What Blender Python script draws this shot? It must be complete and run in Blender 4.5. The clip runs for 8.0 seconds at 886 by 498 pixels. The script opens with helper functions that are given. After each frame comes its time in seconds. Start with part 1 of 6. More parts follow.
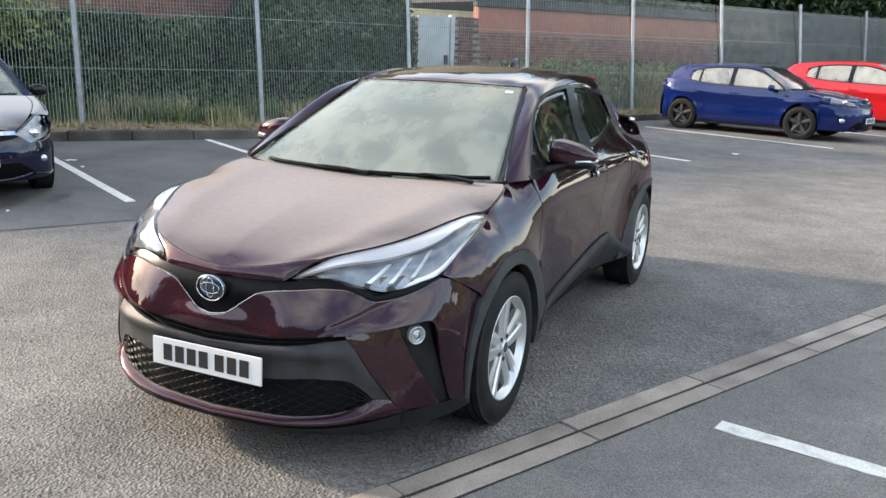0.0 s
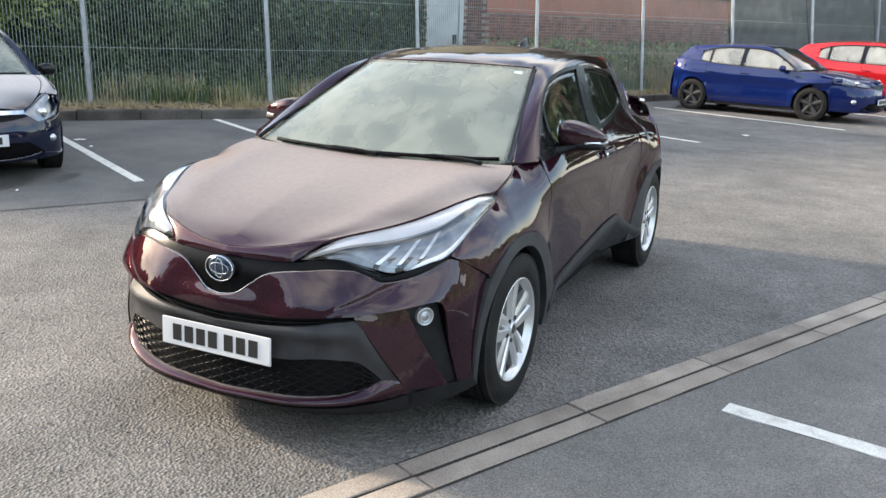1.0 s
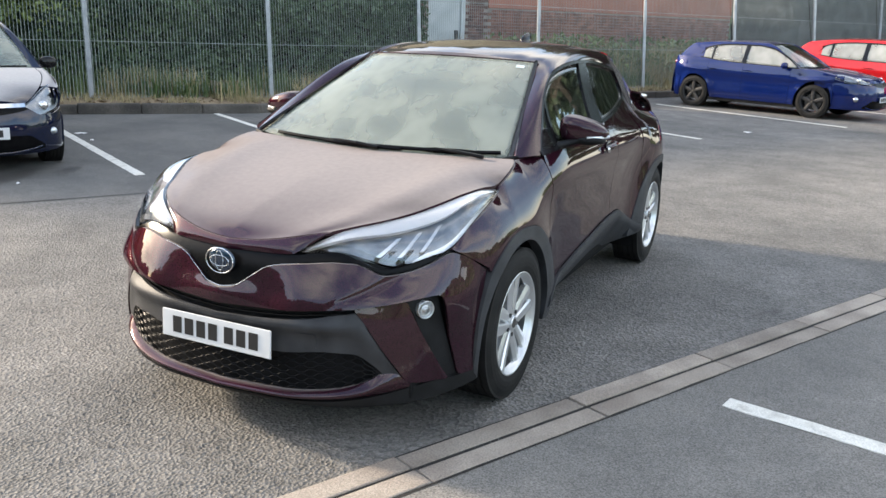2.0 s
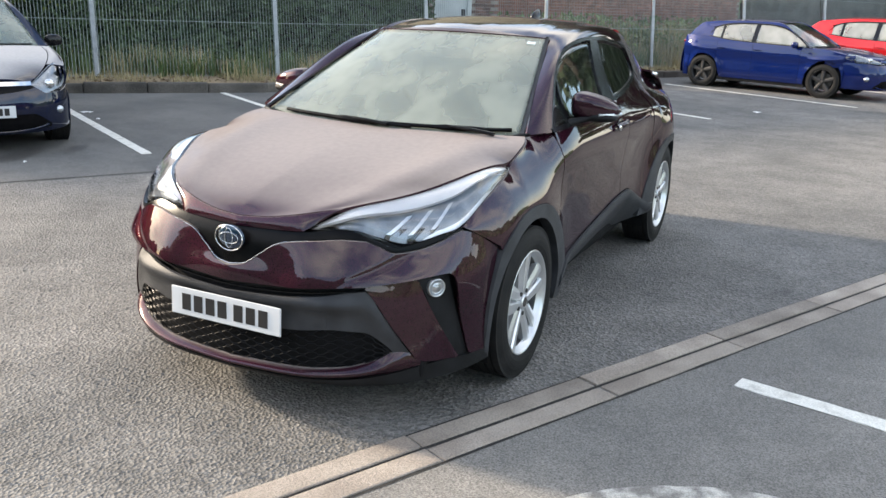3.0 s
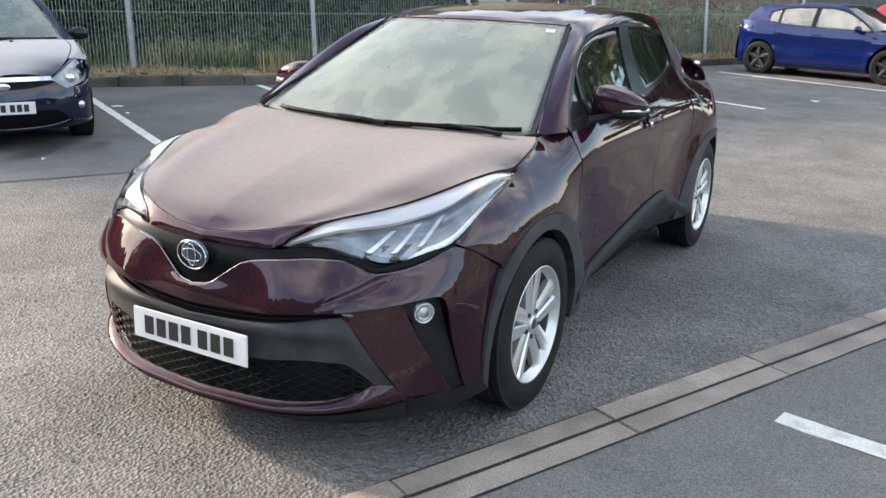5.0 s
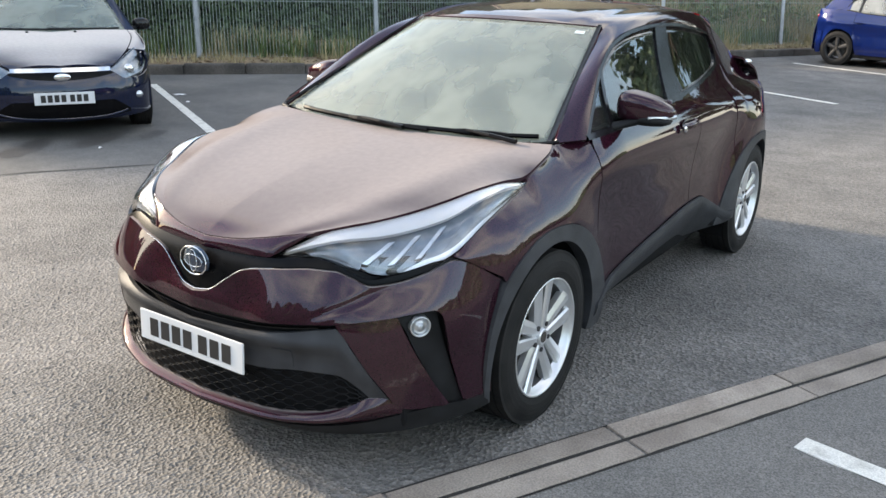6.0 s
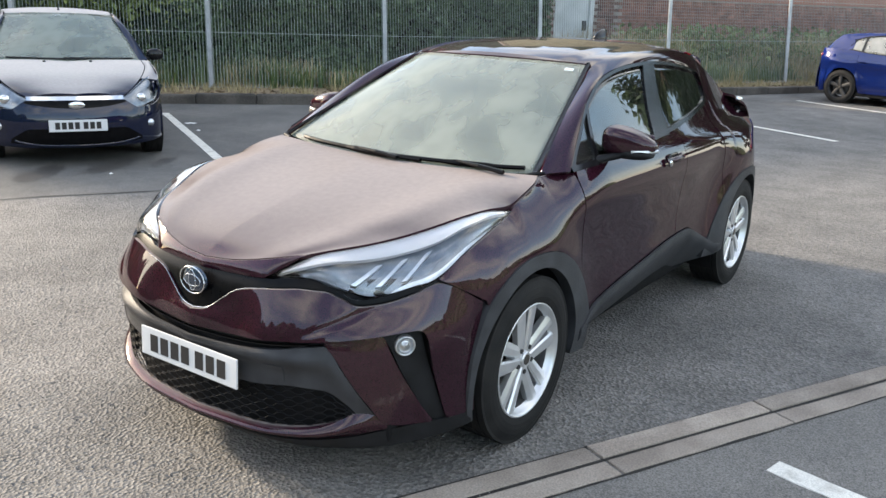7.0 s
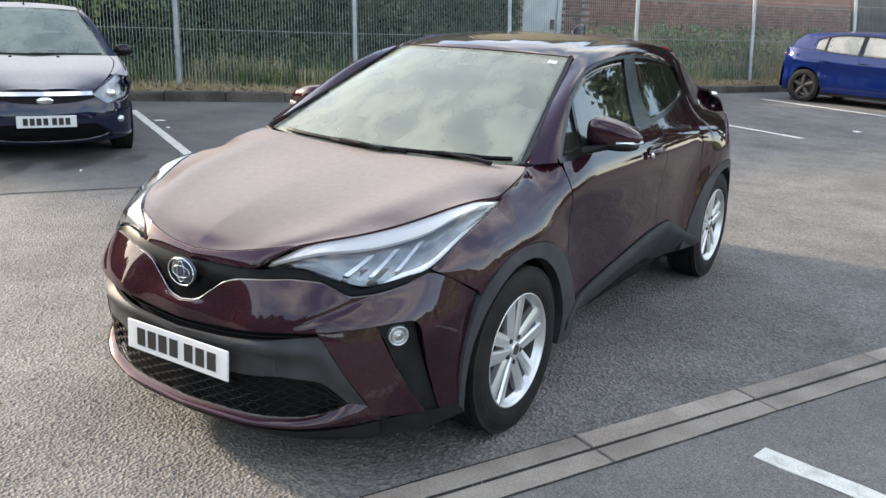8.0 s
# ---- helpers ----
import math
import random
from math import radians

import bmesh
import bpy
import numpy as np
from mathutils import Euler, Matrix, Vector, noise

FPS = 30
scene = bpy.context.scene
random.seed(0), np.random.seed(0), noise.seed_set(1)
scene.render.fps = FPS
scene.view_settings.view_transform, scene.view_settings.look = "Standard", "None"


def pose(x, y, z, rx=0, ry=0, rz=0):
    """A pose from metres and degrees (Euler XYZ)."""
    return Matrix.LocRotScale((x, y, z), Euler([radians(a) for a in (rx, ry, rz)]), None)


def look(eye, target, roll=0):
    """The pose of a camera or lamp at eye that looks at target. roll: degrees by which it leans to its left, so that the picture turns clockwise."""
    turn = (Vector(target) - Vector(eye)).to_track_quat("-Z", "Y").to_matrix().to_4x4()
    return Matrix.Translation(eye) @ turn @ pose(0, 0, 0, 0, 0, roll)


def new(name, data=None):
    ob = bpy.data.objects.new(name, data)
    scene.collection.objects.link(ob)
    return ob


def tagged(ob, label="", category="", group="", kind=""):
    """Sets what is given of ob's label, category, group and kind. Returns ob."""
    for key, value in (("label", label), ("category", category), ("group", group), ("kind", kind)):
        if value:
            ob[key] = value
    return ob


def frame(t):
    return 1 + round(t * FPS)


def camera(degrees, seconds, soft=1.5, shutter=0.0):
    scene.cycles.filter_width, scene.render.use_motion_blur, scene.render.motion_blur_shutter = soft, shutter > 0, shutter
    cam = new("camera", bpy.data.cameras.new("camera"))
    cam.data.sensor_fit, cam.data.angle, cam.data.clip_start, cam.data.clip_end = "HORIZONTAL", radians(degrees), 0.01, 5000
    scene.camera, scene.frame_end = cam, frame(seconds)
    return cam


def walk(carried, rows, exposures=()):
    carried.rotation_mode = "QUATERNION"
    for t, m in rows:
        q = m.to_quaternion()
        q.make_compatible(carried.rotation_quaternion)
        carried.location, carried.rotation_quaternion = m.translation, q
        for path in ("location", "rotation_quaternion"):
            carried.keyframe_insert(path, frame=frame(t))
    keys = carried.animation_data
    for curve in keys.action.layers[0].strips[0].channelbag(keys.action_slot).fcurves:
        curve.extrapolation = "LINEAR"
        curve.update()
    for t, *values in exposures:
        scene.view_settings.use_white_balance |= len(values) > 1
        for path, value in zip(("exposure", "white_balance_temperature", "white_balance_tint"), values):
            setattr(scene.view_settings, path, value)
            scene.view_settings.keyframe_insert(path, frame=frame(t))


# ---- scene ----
EXPOSURE = 1.49
# seconds, eye x y z, yaw, pitch, lean
PATH = [
    (0.0, 2.1051, -4.7295, 1.6359, 24.519, -13.433, 1.893),
    (0.5, 2.1003, -4.7281, 1.6370, 24.130, -14.488, 2.098),
    (1.0, 2.1010, -4.7286, 1.6384, 25.000, -14.736, 2.013),
    (1.5, 2.1000, -4.7302, 1.6330, 24.933, -14.626, 2.156),
    (3.0, 2.0679, -4.7088, 1.6034, 25.357, -16.246, 2.310),
    (3.5, 2.0058, -4.6976, 1.5885, 25.479, -16.244, 1.562),
    (4.0, 2.0012, -4.5501, 1.5803, 25.416, -16.007, 1.666),
    (4.5, 2.0497, -4.3652, 1.5968, 26.695, -16.396, 1.881),
    (4.7, 2.0619, -4.3161, 1.5785, 27.446, -16.505, 1.703),
    (5.8, 2.1547, -4.0452, 1.6567, 33.362, -18.645, 1.196),
    (6.0, 2.2270, -4.0404, 1.6633, 33.893, -18.124, 1.408),
    (6.5, 2.3840, -4.0600, 1.6807, 34.855, -17.501, 2.440),
    (7.0, 2.3808, -4.1217, 1.6881, 34.601, -16.066, 2.075),
    (7.5, 2.3223, -4.1602, 1.6607, 32.914, -15.916, 2.348),
    (8.0, 2.3114, -4.1775, 1.6499, 32.273, -15.983, 2.386),
]
cam = camera(54.2, 8.0)
walk(cam, [(t, pose(x, y, z, 0, 0, yaw) @ pose(0, 0, 0, 90 + pitch, 0, 0) @ pose(0, 0, 0, 0, 0, lean))
           for t, x, y, z, yaw, pitch, lean in PATH], [(0.0, EXPOSURE, 6900, 10), (8.0, EXPOSURE, 6900, 10)])

# ---- light ----
SUN_EL, SUN_AZ = radians(20.5), math.atan2(-1.0, -0.07)
world = bpy.data.worlds.new("sky")
scene.world = world
world.use_nodes = True
wn = world.node_tree.nodes
sky = wn.new("ShaderNodeTexSky")
sky.sky_type, sky.sun_disc = "NISHITA", False
sky.sun_elevation, sky.sun_rotation = SUN_EL, SUN_AZ
sky.air_density, sky.dust_density, sky.ozone_density = 1.0, 1.0, 1.0
# broken thin cloud over the whole sky
wl = world.node_tree.links
way = wn.new("ShaderNodeTexCoord").outputs["Generated"]
flat = wn.new("ShaderNodeVectorMath")
flat.operation = "MULTIPLY_ADD"
flat.inputs[1].default_value = (1.0, 1.0, 2.2)
flat.inputs[2].default_value = (7.3, 2.1, 0.6)
wl.new(way, flat.inputs[0])
cloud = wn.new("ShaderNodeTexNoise")
cloud.inputs["Scale"].default_value, cloud.inputs["Detail"].default_value, cloud.inputs["Roughness"].default_value = 2.3, 4, 0.5
wl.new(flat.outputs[0], cloud.inputs["Vector"])
cover = wn.new("ShaderNodeMapRange")
cover.inputs["From Min"].default_value, cover.inputs["From Max"].default_value = 0.40, 0.74
cover.interpolation_type, cover.inputs["To Max"].default_value = "SMOOTHSTEP", 0.85
wl.new(cloud.outputs["Fac"], cover.inputs["Value"])
mixed = wn.new("ShaderNodeMix")
mixed.data_type = "RGBA"
mixed.inputs[7].default_value = (6.7, 6.6, 6.35, 1)
wl.new(cover.outputs["Result"], mixed.inputs[0]), wl.new(sky.outputs["Color"], mixed.inputs[6])
wl.new(mixed.outputs[2], wn["Background"].inputs["Color"])
wn["Background"].inputs["Strength"].default_value = 0.20
sun = new("sun", bpy.data.lights.new("sun", "SUN"))
sun.data.energy, sun.data.angle, sun.data.color = 3.4, radians(4.5), (1.0, 0.87, 0.71)
sun.matrix_world = look((math.sin(SUN_AZ) * math.cos(SUN_EL) * 60, math.cos(SUN_AZ) * math.cos(SUN_EL) * 60, math.sin(SUN_EL) * 60), (0, 0, 0))


# ---- materials ----
def surface(name, low, high=None, scale=4.0, rough=(0.5, 0.7), metal=0.0, coat=0.0, bump=0.0, grain=80.0, speck=0.0, spread=0.0, sharp=(0.35, 0.65), local=False):
    """A surface whose colour drifts between two tones at two scales, with grain, relief and a spread from piece to piece."""
    m = bpy.data.materials.new(name)
    m.use_nodes = True
    nt = m.node_tree
    n, l = nt.nodes, nt.links
    b = n["Principled BSDF"]
    high = high or low
    where = n.new("ShaderNodeTexCoord").outputs["Object"] if local else n.new("ShaderNodeNewGeometry").outputs["Position"]
    big = n.new("ShaderNodeTexNoise")
    big.inputs["Scale"].default_value, big.inputs["Detail"].default_value = scale, 6
    l.new(where, big.inputs["Vector"])
    ramp = n.new("ShaderNodeValToRGB")
    ramp.color_ramp.elements[0].position, ramp.color_ramp.elements[1].position = sharp
    ramp.color_ramp.elements[0].color, ramp.color_ramp.elements[1].color = (*low, 1), (*high, 1)
    l.new(big.outputs["Fac"], ramp.inputs["Fac"])
    colour = ramp.outputs["Color"]
    fine = n.new("ShaderNodeTexNoise")
    fine.inputs["Scale"].default_value, fine.inputs["Detail"].default_value = grain, 3
    l.new(where, fine.inputs["Vector"])
    if speck or spread:
        value = n.new("ShaderNodeMapRange")
        value.inputs["From Min"].default_value, value.inputs["From Max"].default_value = 0.3, 0.7
        value.inputs["To Min"].default_value, value.inputs["To Max"].default_value = 1 - speck, 1 + speck
        l.new(fine.outputs["Fac"], value.inputs["Value"])
        factor = value.outputs["Result"]
        if spread:
            rnd = n.new("ShaderNodeMapRange")
            rnd.inputs["To Min"].default_value, rnd.inputs["To Max"].default_value = 1 - spread, 1 + spread
            l.new(n.new("ShaderNodeObjectInfo").outputs["Random"], rnd.inputs["Value"])
            both = n.new("ShaderNodeMath")
            both.operation = "MULTIPLY"
            l.new(factor, both.inputs[0]), l.new(rnd.outputs["Result"], both.inputs[1])
            factor = both.outputs[0]
        mul = n.new("ShaderNodeVectorMath")
        mul.operation = "SCALE"
        l.new(colour, mul.inputs[0]), l.new(factor, mul.inputs["Scale"])
        colour = mul.outputs[0]
    l.new(colour, b.inputs["Base Color"])
    r = n.new("ShaderNodeMapRange")
    r.inputs["To Min"].default_value, r.inputs["To Max"].default_value = rough
    l.new(big.outputs["Fac"], r.inputs["Value"]), l.new(r.outputs["Result"], b.inputs["Roughness"])
    b.inputs["Metallic"].default_value, b.inputs["Coat Weight"].default_value = metal, coat
    b.inputs["Coat Roughness"].default_value = 0.03
    if bump:
        bp = n.new("ShaderNodeBump")
        bp.inputs["Strength"].default_value, bp.inputs["Distance"].default_value = 1.0, bump
        l.new(fine.outputs["Fac"], bp.inputs["Height"]), l.new(bp.outputs["Normal"], b.inputs["Normal"])
    return m


def clear(name, colour, rough=0.02, ior=1.5, see=1.0):
    m = bpy.data.materials.new(name)
    m.use_nodes = True
    b = m.node_tree.nodes["Principled BSDF"]
    b.inputs["Base Color"].default_value = (*colour, 1)
    b.inputs["Roughness"].default_value, b.inputs["IOR"].default_value = rough, ior
    b.inputs["Transmission Weight"].default_value = see
    return m


STEEL = surface("galvanised_steel", (0.36, 0.38, 0.40), (0.48, 0.50, 0.52), 6, (0.45, 0.6), 0.55, speck=0.08)
WIRE = surface("galvanised_wire", (0.25, 0.29, 0.29), (0.36, 0.40, 0.40), 3, (0.5, 0.65), 0.2)
CONCRETE = surface("worn_concrete", (0.235, 0.198, 0.166), (0.350, 0.302, 0.254), 3.5, (0.8, 0.95), bump=0.004, grain=140, speck=0.25, spread=0.22)
DARK_KERB = surface("dark_stained_concrete", (0.048, 0.043, 0.038), (0.115, 0.102, 0.089), 2.2, (0.8, 0.95), bump=0.006, grain=60, speck=0.3, spread=0.15)
FADED_PAINT = surface("nearly_worn_off_road_paint", (0.17, 0.16, 0.145), (0.46, 0.44, 0.40), 14, (0.6, 0.8), bump=0.003, grain=180, speck=0.3, sharp=(0.38, 0.62))
ROAD_PAINT = surface("worn_road_paint", (0.50, 0.48, 0.43), (0.70, 0.68, 0.62), 12, (0.6, 0.8), bump=0.003, grain=180, speck=0.2, sharp=(0.3, 0.5))
SOIL = surface("dry_verge_soil", (0.16, 0.12, 0.075), (0.27, 0.20, 0.12), 2.5, (0.9, 1.0), bump=0.02, grain=40, speck=0.3)
STRAW = surface("dry_grass", (0.28, 0.23, 0.12), (0.42, 0.35, 0.20), 1.6, (0.7, 0.9))
WEED = surface("green_weed", (0.06, 0.10, 0.03), (0.15, 0.19, 0.07), 1.3, (0.5, 0.7))
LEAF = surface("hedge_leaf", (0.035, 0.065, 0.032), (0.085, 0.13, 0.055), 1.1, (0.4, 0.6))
# The weeds' own yellow-green; on the bush it paints sunlight into the leaves.
LEAF_LIT = surface("lit_yellow_green_leaf", (0.10, 0.15, 0.04), (0.20, 0.24, 0.07), 1.5, (0.4, 0.6))
LEAF_LITTER = surface("brown_leaf_litter", (0.10, 0.065, 0.035), (0.20, 0.14, 0.08), 5, (0.7, 0.9))
GROOVE_DIRT = surface("black_groove_dirt", (0.012, 0.011, 0.010), (0.03, 0.027, 0.023), 14, (0.85, 1.0), bump=0.004, grain=60)
HEDGE_CORE = surface("hedge_core_shade", (0.02, 0.024, 0.015), (0.045, 0.045, 0.03), 3, (0.9, 1.0))
BARK = surface("grey_bark", (0.07, 0.055, 0.04), (0.13, 0.105, 0.08), 5, (0.8, 0.95), bump=0.02, grain=30)
BRICK = surface("weathered_red_brick", (0.16, 0.075, 0.06), (0.27, 0.13, 0.10), 5, (0.8, 0.95), bump=0.004, grain=90, speck=0.25, spread=0.25)
DARK_BRICK = surface("sooty_brick", (0.09, 0.05, 0.045), (0.17, 0.09, 0.075), 4, (0.8, 0.95), bump=0.004, grain=90, speck=0.25, spread=0.3)
MORTAR = surface("grey_mortar", (0.20, 0.18, 0.165), (0.30, 0.27, 0.25), 6, (0.85, 0.95), bump=0.003)
TERRACOTTA = surface("terracotta_render", (0.26, 0.105, 0.075), (0.34, 0.145, 0.105), 1.2, (0.75, 0.9), bump=0.003, grain=60, speck=0.1)
CREAM = surface("cream_brick", (0.62, 0.50, 0.30), (0.78, 0.66, 0.42), 3, (0.8, 0.9), bump=0.004, grain=60, speck=0.1, spread=0.08)
GATE_PAINT = surface("grey_painted_gate", (0.36, 0.40, 0.42), (0.46, 0.50, 0.52), 2.5, (0.5, 0.65), speck=0.1)
BOARD = surface("grey_weathered_boards", (0.040, 0.040, 0.036), (0.082, 0.079, 0.072), 2.0, (0.75, 0.9), bump=0.004, grain=30, speck=0.25, spread=0.2)
ROOF_FELT = surface("dark_roof_felt", (0.03, 0.03, 0.033), (0.06, 0.06, 0.062), 3, (0.7, 0.9))


def asphalt():
    """Worn car-park asphalt: stone chippings in dark binder, patched and stained."""
    m = surface("car_park_asphalt", (0.099, 0.096, 0.091), (0.188, 0.178, 0.165), 0.55, (0.75, 0.92), bump=0.0, grain=230, sharp=(0.3, 0.72))
    nt = m.node_tree
    n, l = nt.nodes, nt.links
    b = n["Principled BSDF"]
    geo = n.new("ShaderNodeNewGeometry")
    base = b.inputs["Base Color"].links[0].from_socket
    chips = n.new("ShaderNodeTexVoronoi")
    chips.inputs["Scale"].default_value = 74
    l.new(geo.outputs["Position"], chips.inputs["Vector"])
    tone = n.new("ShaderNodeSeparateColor")
    l.new(chips.outputs["Color"], tone.inputs[0])
    amount = n.new("ShaderNodeMapRange")
    amount.inputs["To Min"].default_value, amount.inputs["To Max"].default_value = 0.64, 1.40
    l.new(tone.outputs[0], amount.inputs["Value"])
    stain = n.new("ShaderNodeTexNoise")
    stain.inputs["Scale"].default_value, stain.inputs["Detail"].default_value = 2.6, 8
    l.new(geo.outputs["Position"], stain.inputs["Vector"])
    dirt = n.new("ShaderNodeMapRange")
    dirt.inputs["From Min"].default_value, dirt.inputs["From Max"].default_value = 0.3, 0.7
    dirt.inputs["To Min"].default_value, dirt.inputs["To Max"].default_value = 0.78, 1.18
    l.new(stain.outputs["Fac"], dirt.inputs["Value"])
    both = n.new("ShaderNodeMath")
    both.operation = "MULTIPLY"
    l.new(amount.outputs["Result"], both.inputs[0]), l.new(dirt.outputs["Result"], both.inputs[1])
    mul = n.new("ShaderNodeVectorMath")
    mul.operation = "SCALE"
    l.new(base, mul.inputs[0]), l.new(both.outputs[0], mul.inputs["Scale"])
    l.new(mul.outputs[0], b.inputs["Base Color"])
    bp = n.new("ShaderNodeBump")
    bp.inputs["Strength"].default_value, bp.inputs["Distance"].default_value = 1.0, 0.0075
    l.new(chips.outputs["Distance"], bp.inputs["Height"])
    l.new(bp.outputs["Normal"], b.inputs["Normal"])
    return m


ASPHALT = asphalt()


# ---- builders ----
def mesh_of(bm, name, material, smooth=False):
    me = bpy.data.meshes.new(name)
    if smooth:
        for f in bm.faces:
            f.smooth = True
    bm.to_mesh(me)
    bm.free()
    if material:
        me.materials.append(material)
    return me


def part(name, bm, material, parent=None, label="", smooth=False):
    ob = new(name, mesh_of(bm, name, material, smooth))
    ob.parent = parent
    if label:
        ob["label"] = label
    return ob


def thing(name, label, category, at=None, group="", kind=""):
    ob = new(name)
    ob.empty_display_size = 0.2
    if at is not None:
        ob.matrix_world = at
    return tagged(ob, label, category, group, kind)


def box(bm, x0, x1, y0, y1, z0, z1, bevel=0.0, m=None):
    """A box with its edges eased, added to bm."""
    made = bmesh.ops.create_cube(bm, size=1.0)["verts"]
    for v in made:
        v.co = Vector(((x0 + x1) / 2 + v.co.x * (x1 - x0), (y0 + y1) / 2 + v.co.y * (y1 - y0), (z0 + z1) / 2 + v.co.z * (z1 - z0)))
    if bevel:
        edges = list({e for v in made for e in v.link_edges})
        made = bmesh.ops.bevel(bm, geom=edges, offset=bevel, segments=2, profile=0.6, affect="EDGES")["verts"] + [v for v in made if v.is_valid]
    if m is not None:
        for v in set(made):
            if v.is_valid:
                v.co = m @ v.co
    return bm


def tube(bm, path, radius, sides=8, flat=1.0):
    """A round bar along a path; radius may be a number or one for each point."""
    pts = [Vector(p) for p in path]
    rings = []
    for i, p in enumerate(pts):
        along = (pts[min(i + 1, len(pts) - 1)] - pts[max(i - 1, 0)]).normalized()
        side = along.cross(Vector((0, 0, 1)))
        side = side.normalized() if side.length > 1e-4 else Vector((1, 0, 0))
        up = side.cross(along)
        r = radius[i] if isinstance(radius, (list, tuple)) else radius
        rings.append([bm.verts.new(p + side * (math.cos(a) * r) + up * (math.sin(a) * r * flat)) for a in (2 * math.pi * k / sides for k in range(sides))])
    for a, b in zip(rings, rings[1:]):
        for k in range(sides):
            bm.faces.new((a[k], a[(k + 1) % sides], b[(k + 1) % sides], b[k]))
    bm.faces.new(rings[0]), bm.faces.new(rings[-1][::-1])
    return bm


def leaves(count, place, size, seed, flat=0.0, long=1.6):
    """Many small folded leaves; place(rng) gives each one's spot."""
    rng = random.Random(seed)
    verts, faces = [], []
    for _ in range(count):
        c = Vector(place(rng))
        d = Vector((rng.gauss(0, 1), rng.gauss(0, 1), rng.gauss(0, 1) * (1 - flat))).normalized()
        e = d.cross(Vector((rng.gauss(0, 1), rng.gauss(0, 1), rng.gauss(0, 1)))).normalized()
        s = size * rng.uniform(0.6, 1.4)
        k = len(verts)
        fold = d.cross(e) * (0.18 * s)
        verts += [c - d * s * long / 2, c + e * s * 0.45 + fold, c + d * s * long / 2, c - e * s * 0.45 + fold]
        faces += [(k, k + 1, k + 2), (k, k + 2, k + 3)]
    me = bpy.data.meshes.new("leaves")
    me.from_pydata([tuple(v) for v in verts], [], faces)
    return me


def blades(count, place, height, seed, width=0.006):
    """Grass blades, each a bent sliver."""
    rng = random.Random(seed)
    verts, faces = [], []
    for _ in range(count):
        c = Vector(place(rng))
        h, a = height * rng.uniform(0.4, 1.3), rng.uniform(0, 2 * math.pi)
        lean = Vector((math.cos(a), math.sin(a), 0)) * h * rng.uniform(0.1, 0.6)
        w = Vector((-math.sin(a), math.cos(a), 0)) * width * rng.uniform(0.7, 1.5)
        k = len(verts)
        verts += [c - w, c + w, c + lean * 0.35 + Vector((0, 0, h * 0.6)) + w * 0.7, c + lean * 0.35 + Vector((0, 0, h * 0.6)) - w * 0.7, c + lean + Vector((0, 0, h))]
        faces += [(k, k + 1, k + 2, k + 3), (k + 3, k + 2, k + 4)]
    me = bpy.data.meshes.new("blades")
    me.from_pydata([tuple(v) for v in verts], [], faces)
    return me

# ---- the car park ----
bm = bmesh.new()
bmesh.ops.create_grid(bm, x_segments=8, y_segments=8, size=600)
ground = part("ground", bm, ASPHALT)
tagged(ground, "worn grey asphalt of a car park with stone chippings", "ground", kind="structure")


def painted(path, width, label, seed=0, paint_of=None, base=0.0):
    """A painted line, 4 mm proud of the asphalt, with slightly ragged edges."""
    rng = random.Random(seed)
    bm = bmesh.new()
    pts = [Vector((*p, 0)) for p in path]
    dense = []
    for a, b in zip(pts, pts[1:]):
        k = max(2, int((b - a).length / 0.06))
        dense += [a.lerp(b, i / k) for i in range(k)]
    dense.append(pts[-1])
    rows = []
    for i, p in enumerate(dense):
        along = (dense[min(i + 1, len(dense) - 1)] - dense[max(i - 1, 0)]).normalized()
        side = Vector((-along.y, along.x, 0)) * width / 2
        rows.append([bm.verts.new(p + side * s * rng.uniform(0.9, 1.05) + Vector((0, 0, z))) for s, z in ((1, base), (1, base + 0.004), (-1, base + 0.004), (-1, base))])
    for a, b in zip(rows, rows[1:]):
        for k in range(3):
            bm.faces.new((a[k], b[k], b[k + 1], a[k + 1]))
    bm.faces.new(rows[0]), bm.faces.new(rows[-1][::-1])
    return tagged(part("bay_line", bm, paint_of or ROAD_PAINT), label, "road marking", "parking bay lines", "structure")


painted([(-7.9, 3.72), (-4.20, 1.63)], 0.105, "worn white painted bay line beside a dark blue car", 1, base=0.004)
painted([(-7.10, 6.25), (-4.1, 4.45)], 0.095, "worn white painted bay line by the far kerb", 2, base=0.004)
painted([(-3.2, 10.3), (0.03, 8.70)], 0.10, "white painted bay line behind the burgundy car", 3, base=0.004)
painted([(-1.80, 14.13), (1.95, 12.33)], 0.10, "white painted bay line beside a bright blue car", 4, base=0.004)
painted([(0.6, 16.9), (4.4, 15.1)], 0.10, "white painted bay line beside a red car", 5, base=0.004)
painted([(1.755, -0.925), (2.25, -1.03), (3.9, -1.40)], 0.105, "white painted bay line past the channel kerb", 6, base=0.004)
painted([(2.15 + 0.95 * math.cos(a), -2.83 + 0.95 * math.sin(a)) for a in (radians(158 - 4 * k) for k in range(20))], 0.10, "faded white painted curve past the channel kerb", 7, FADED_PAINT, 0.004)

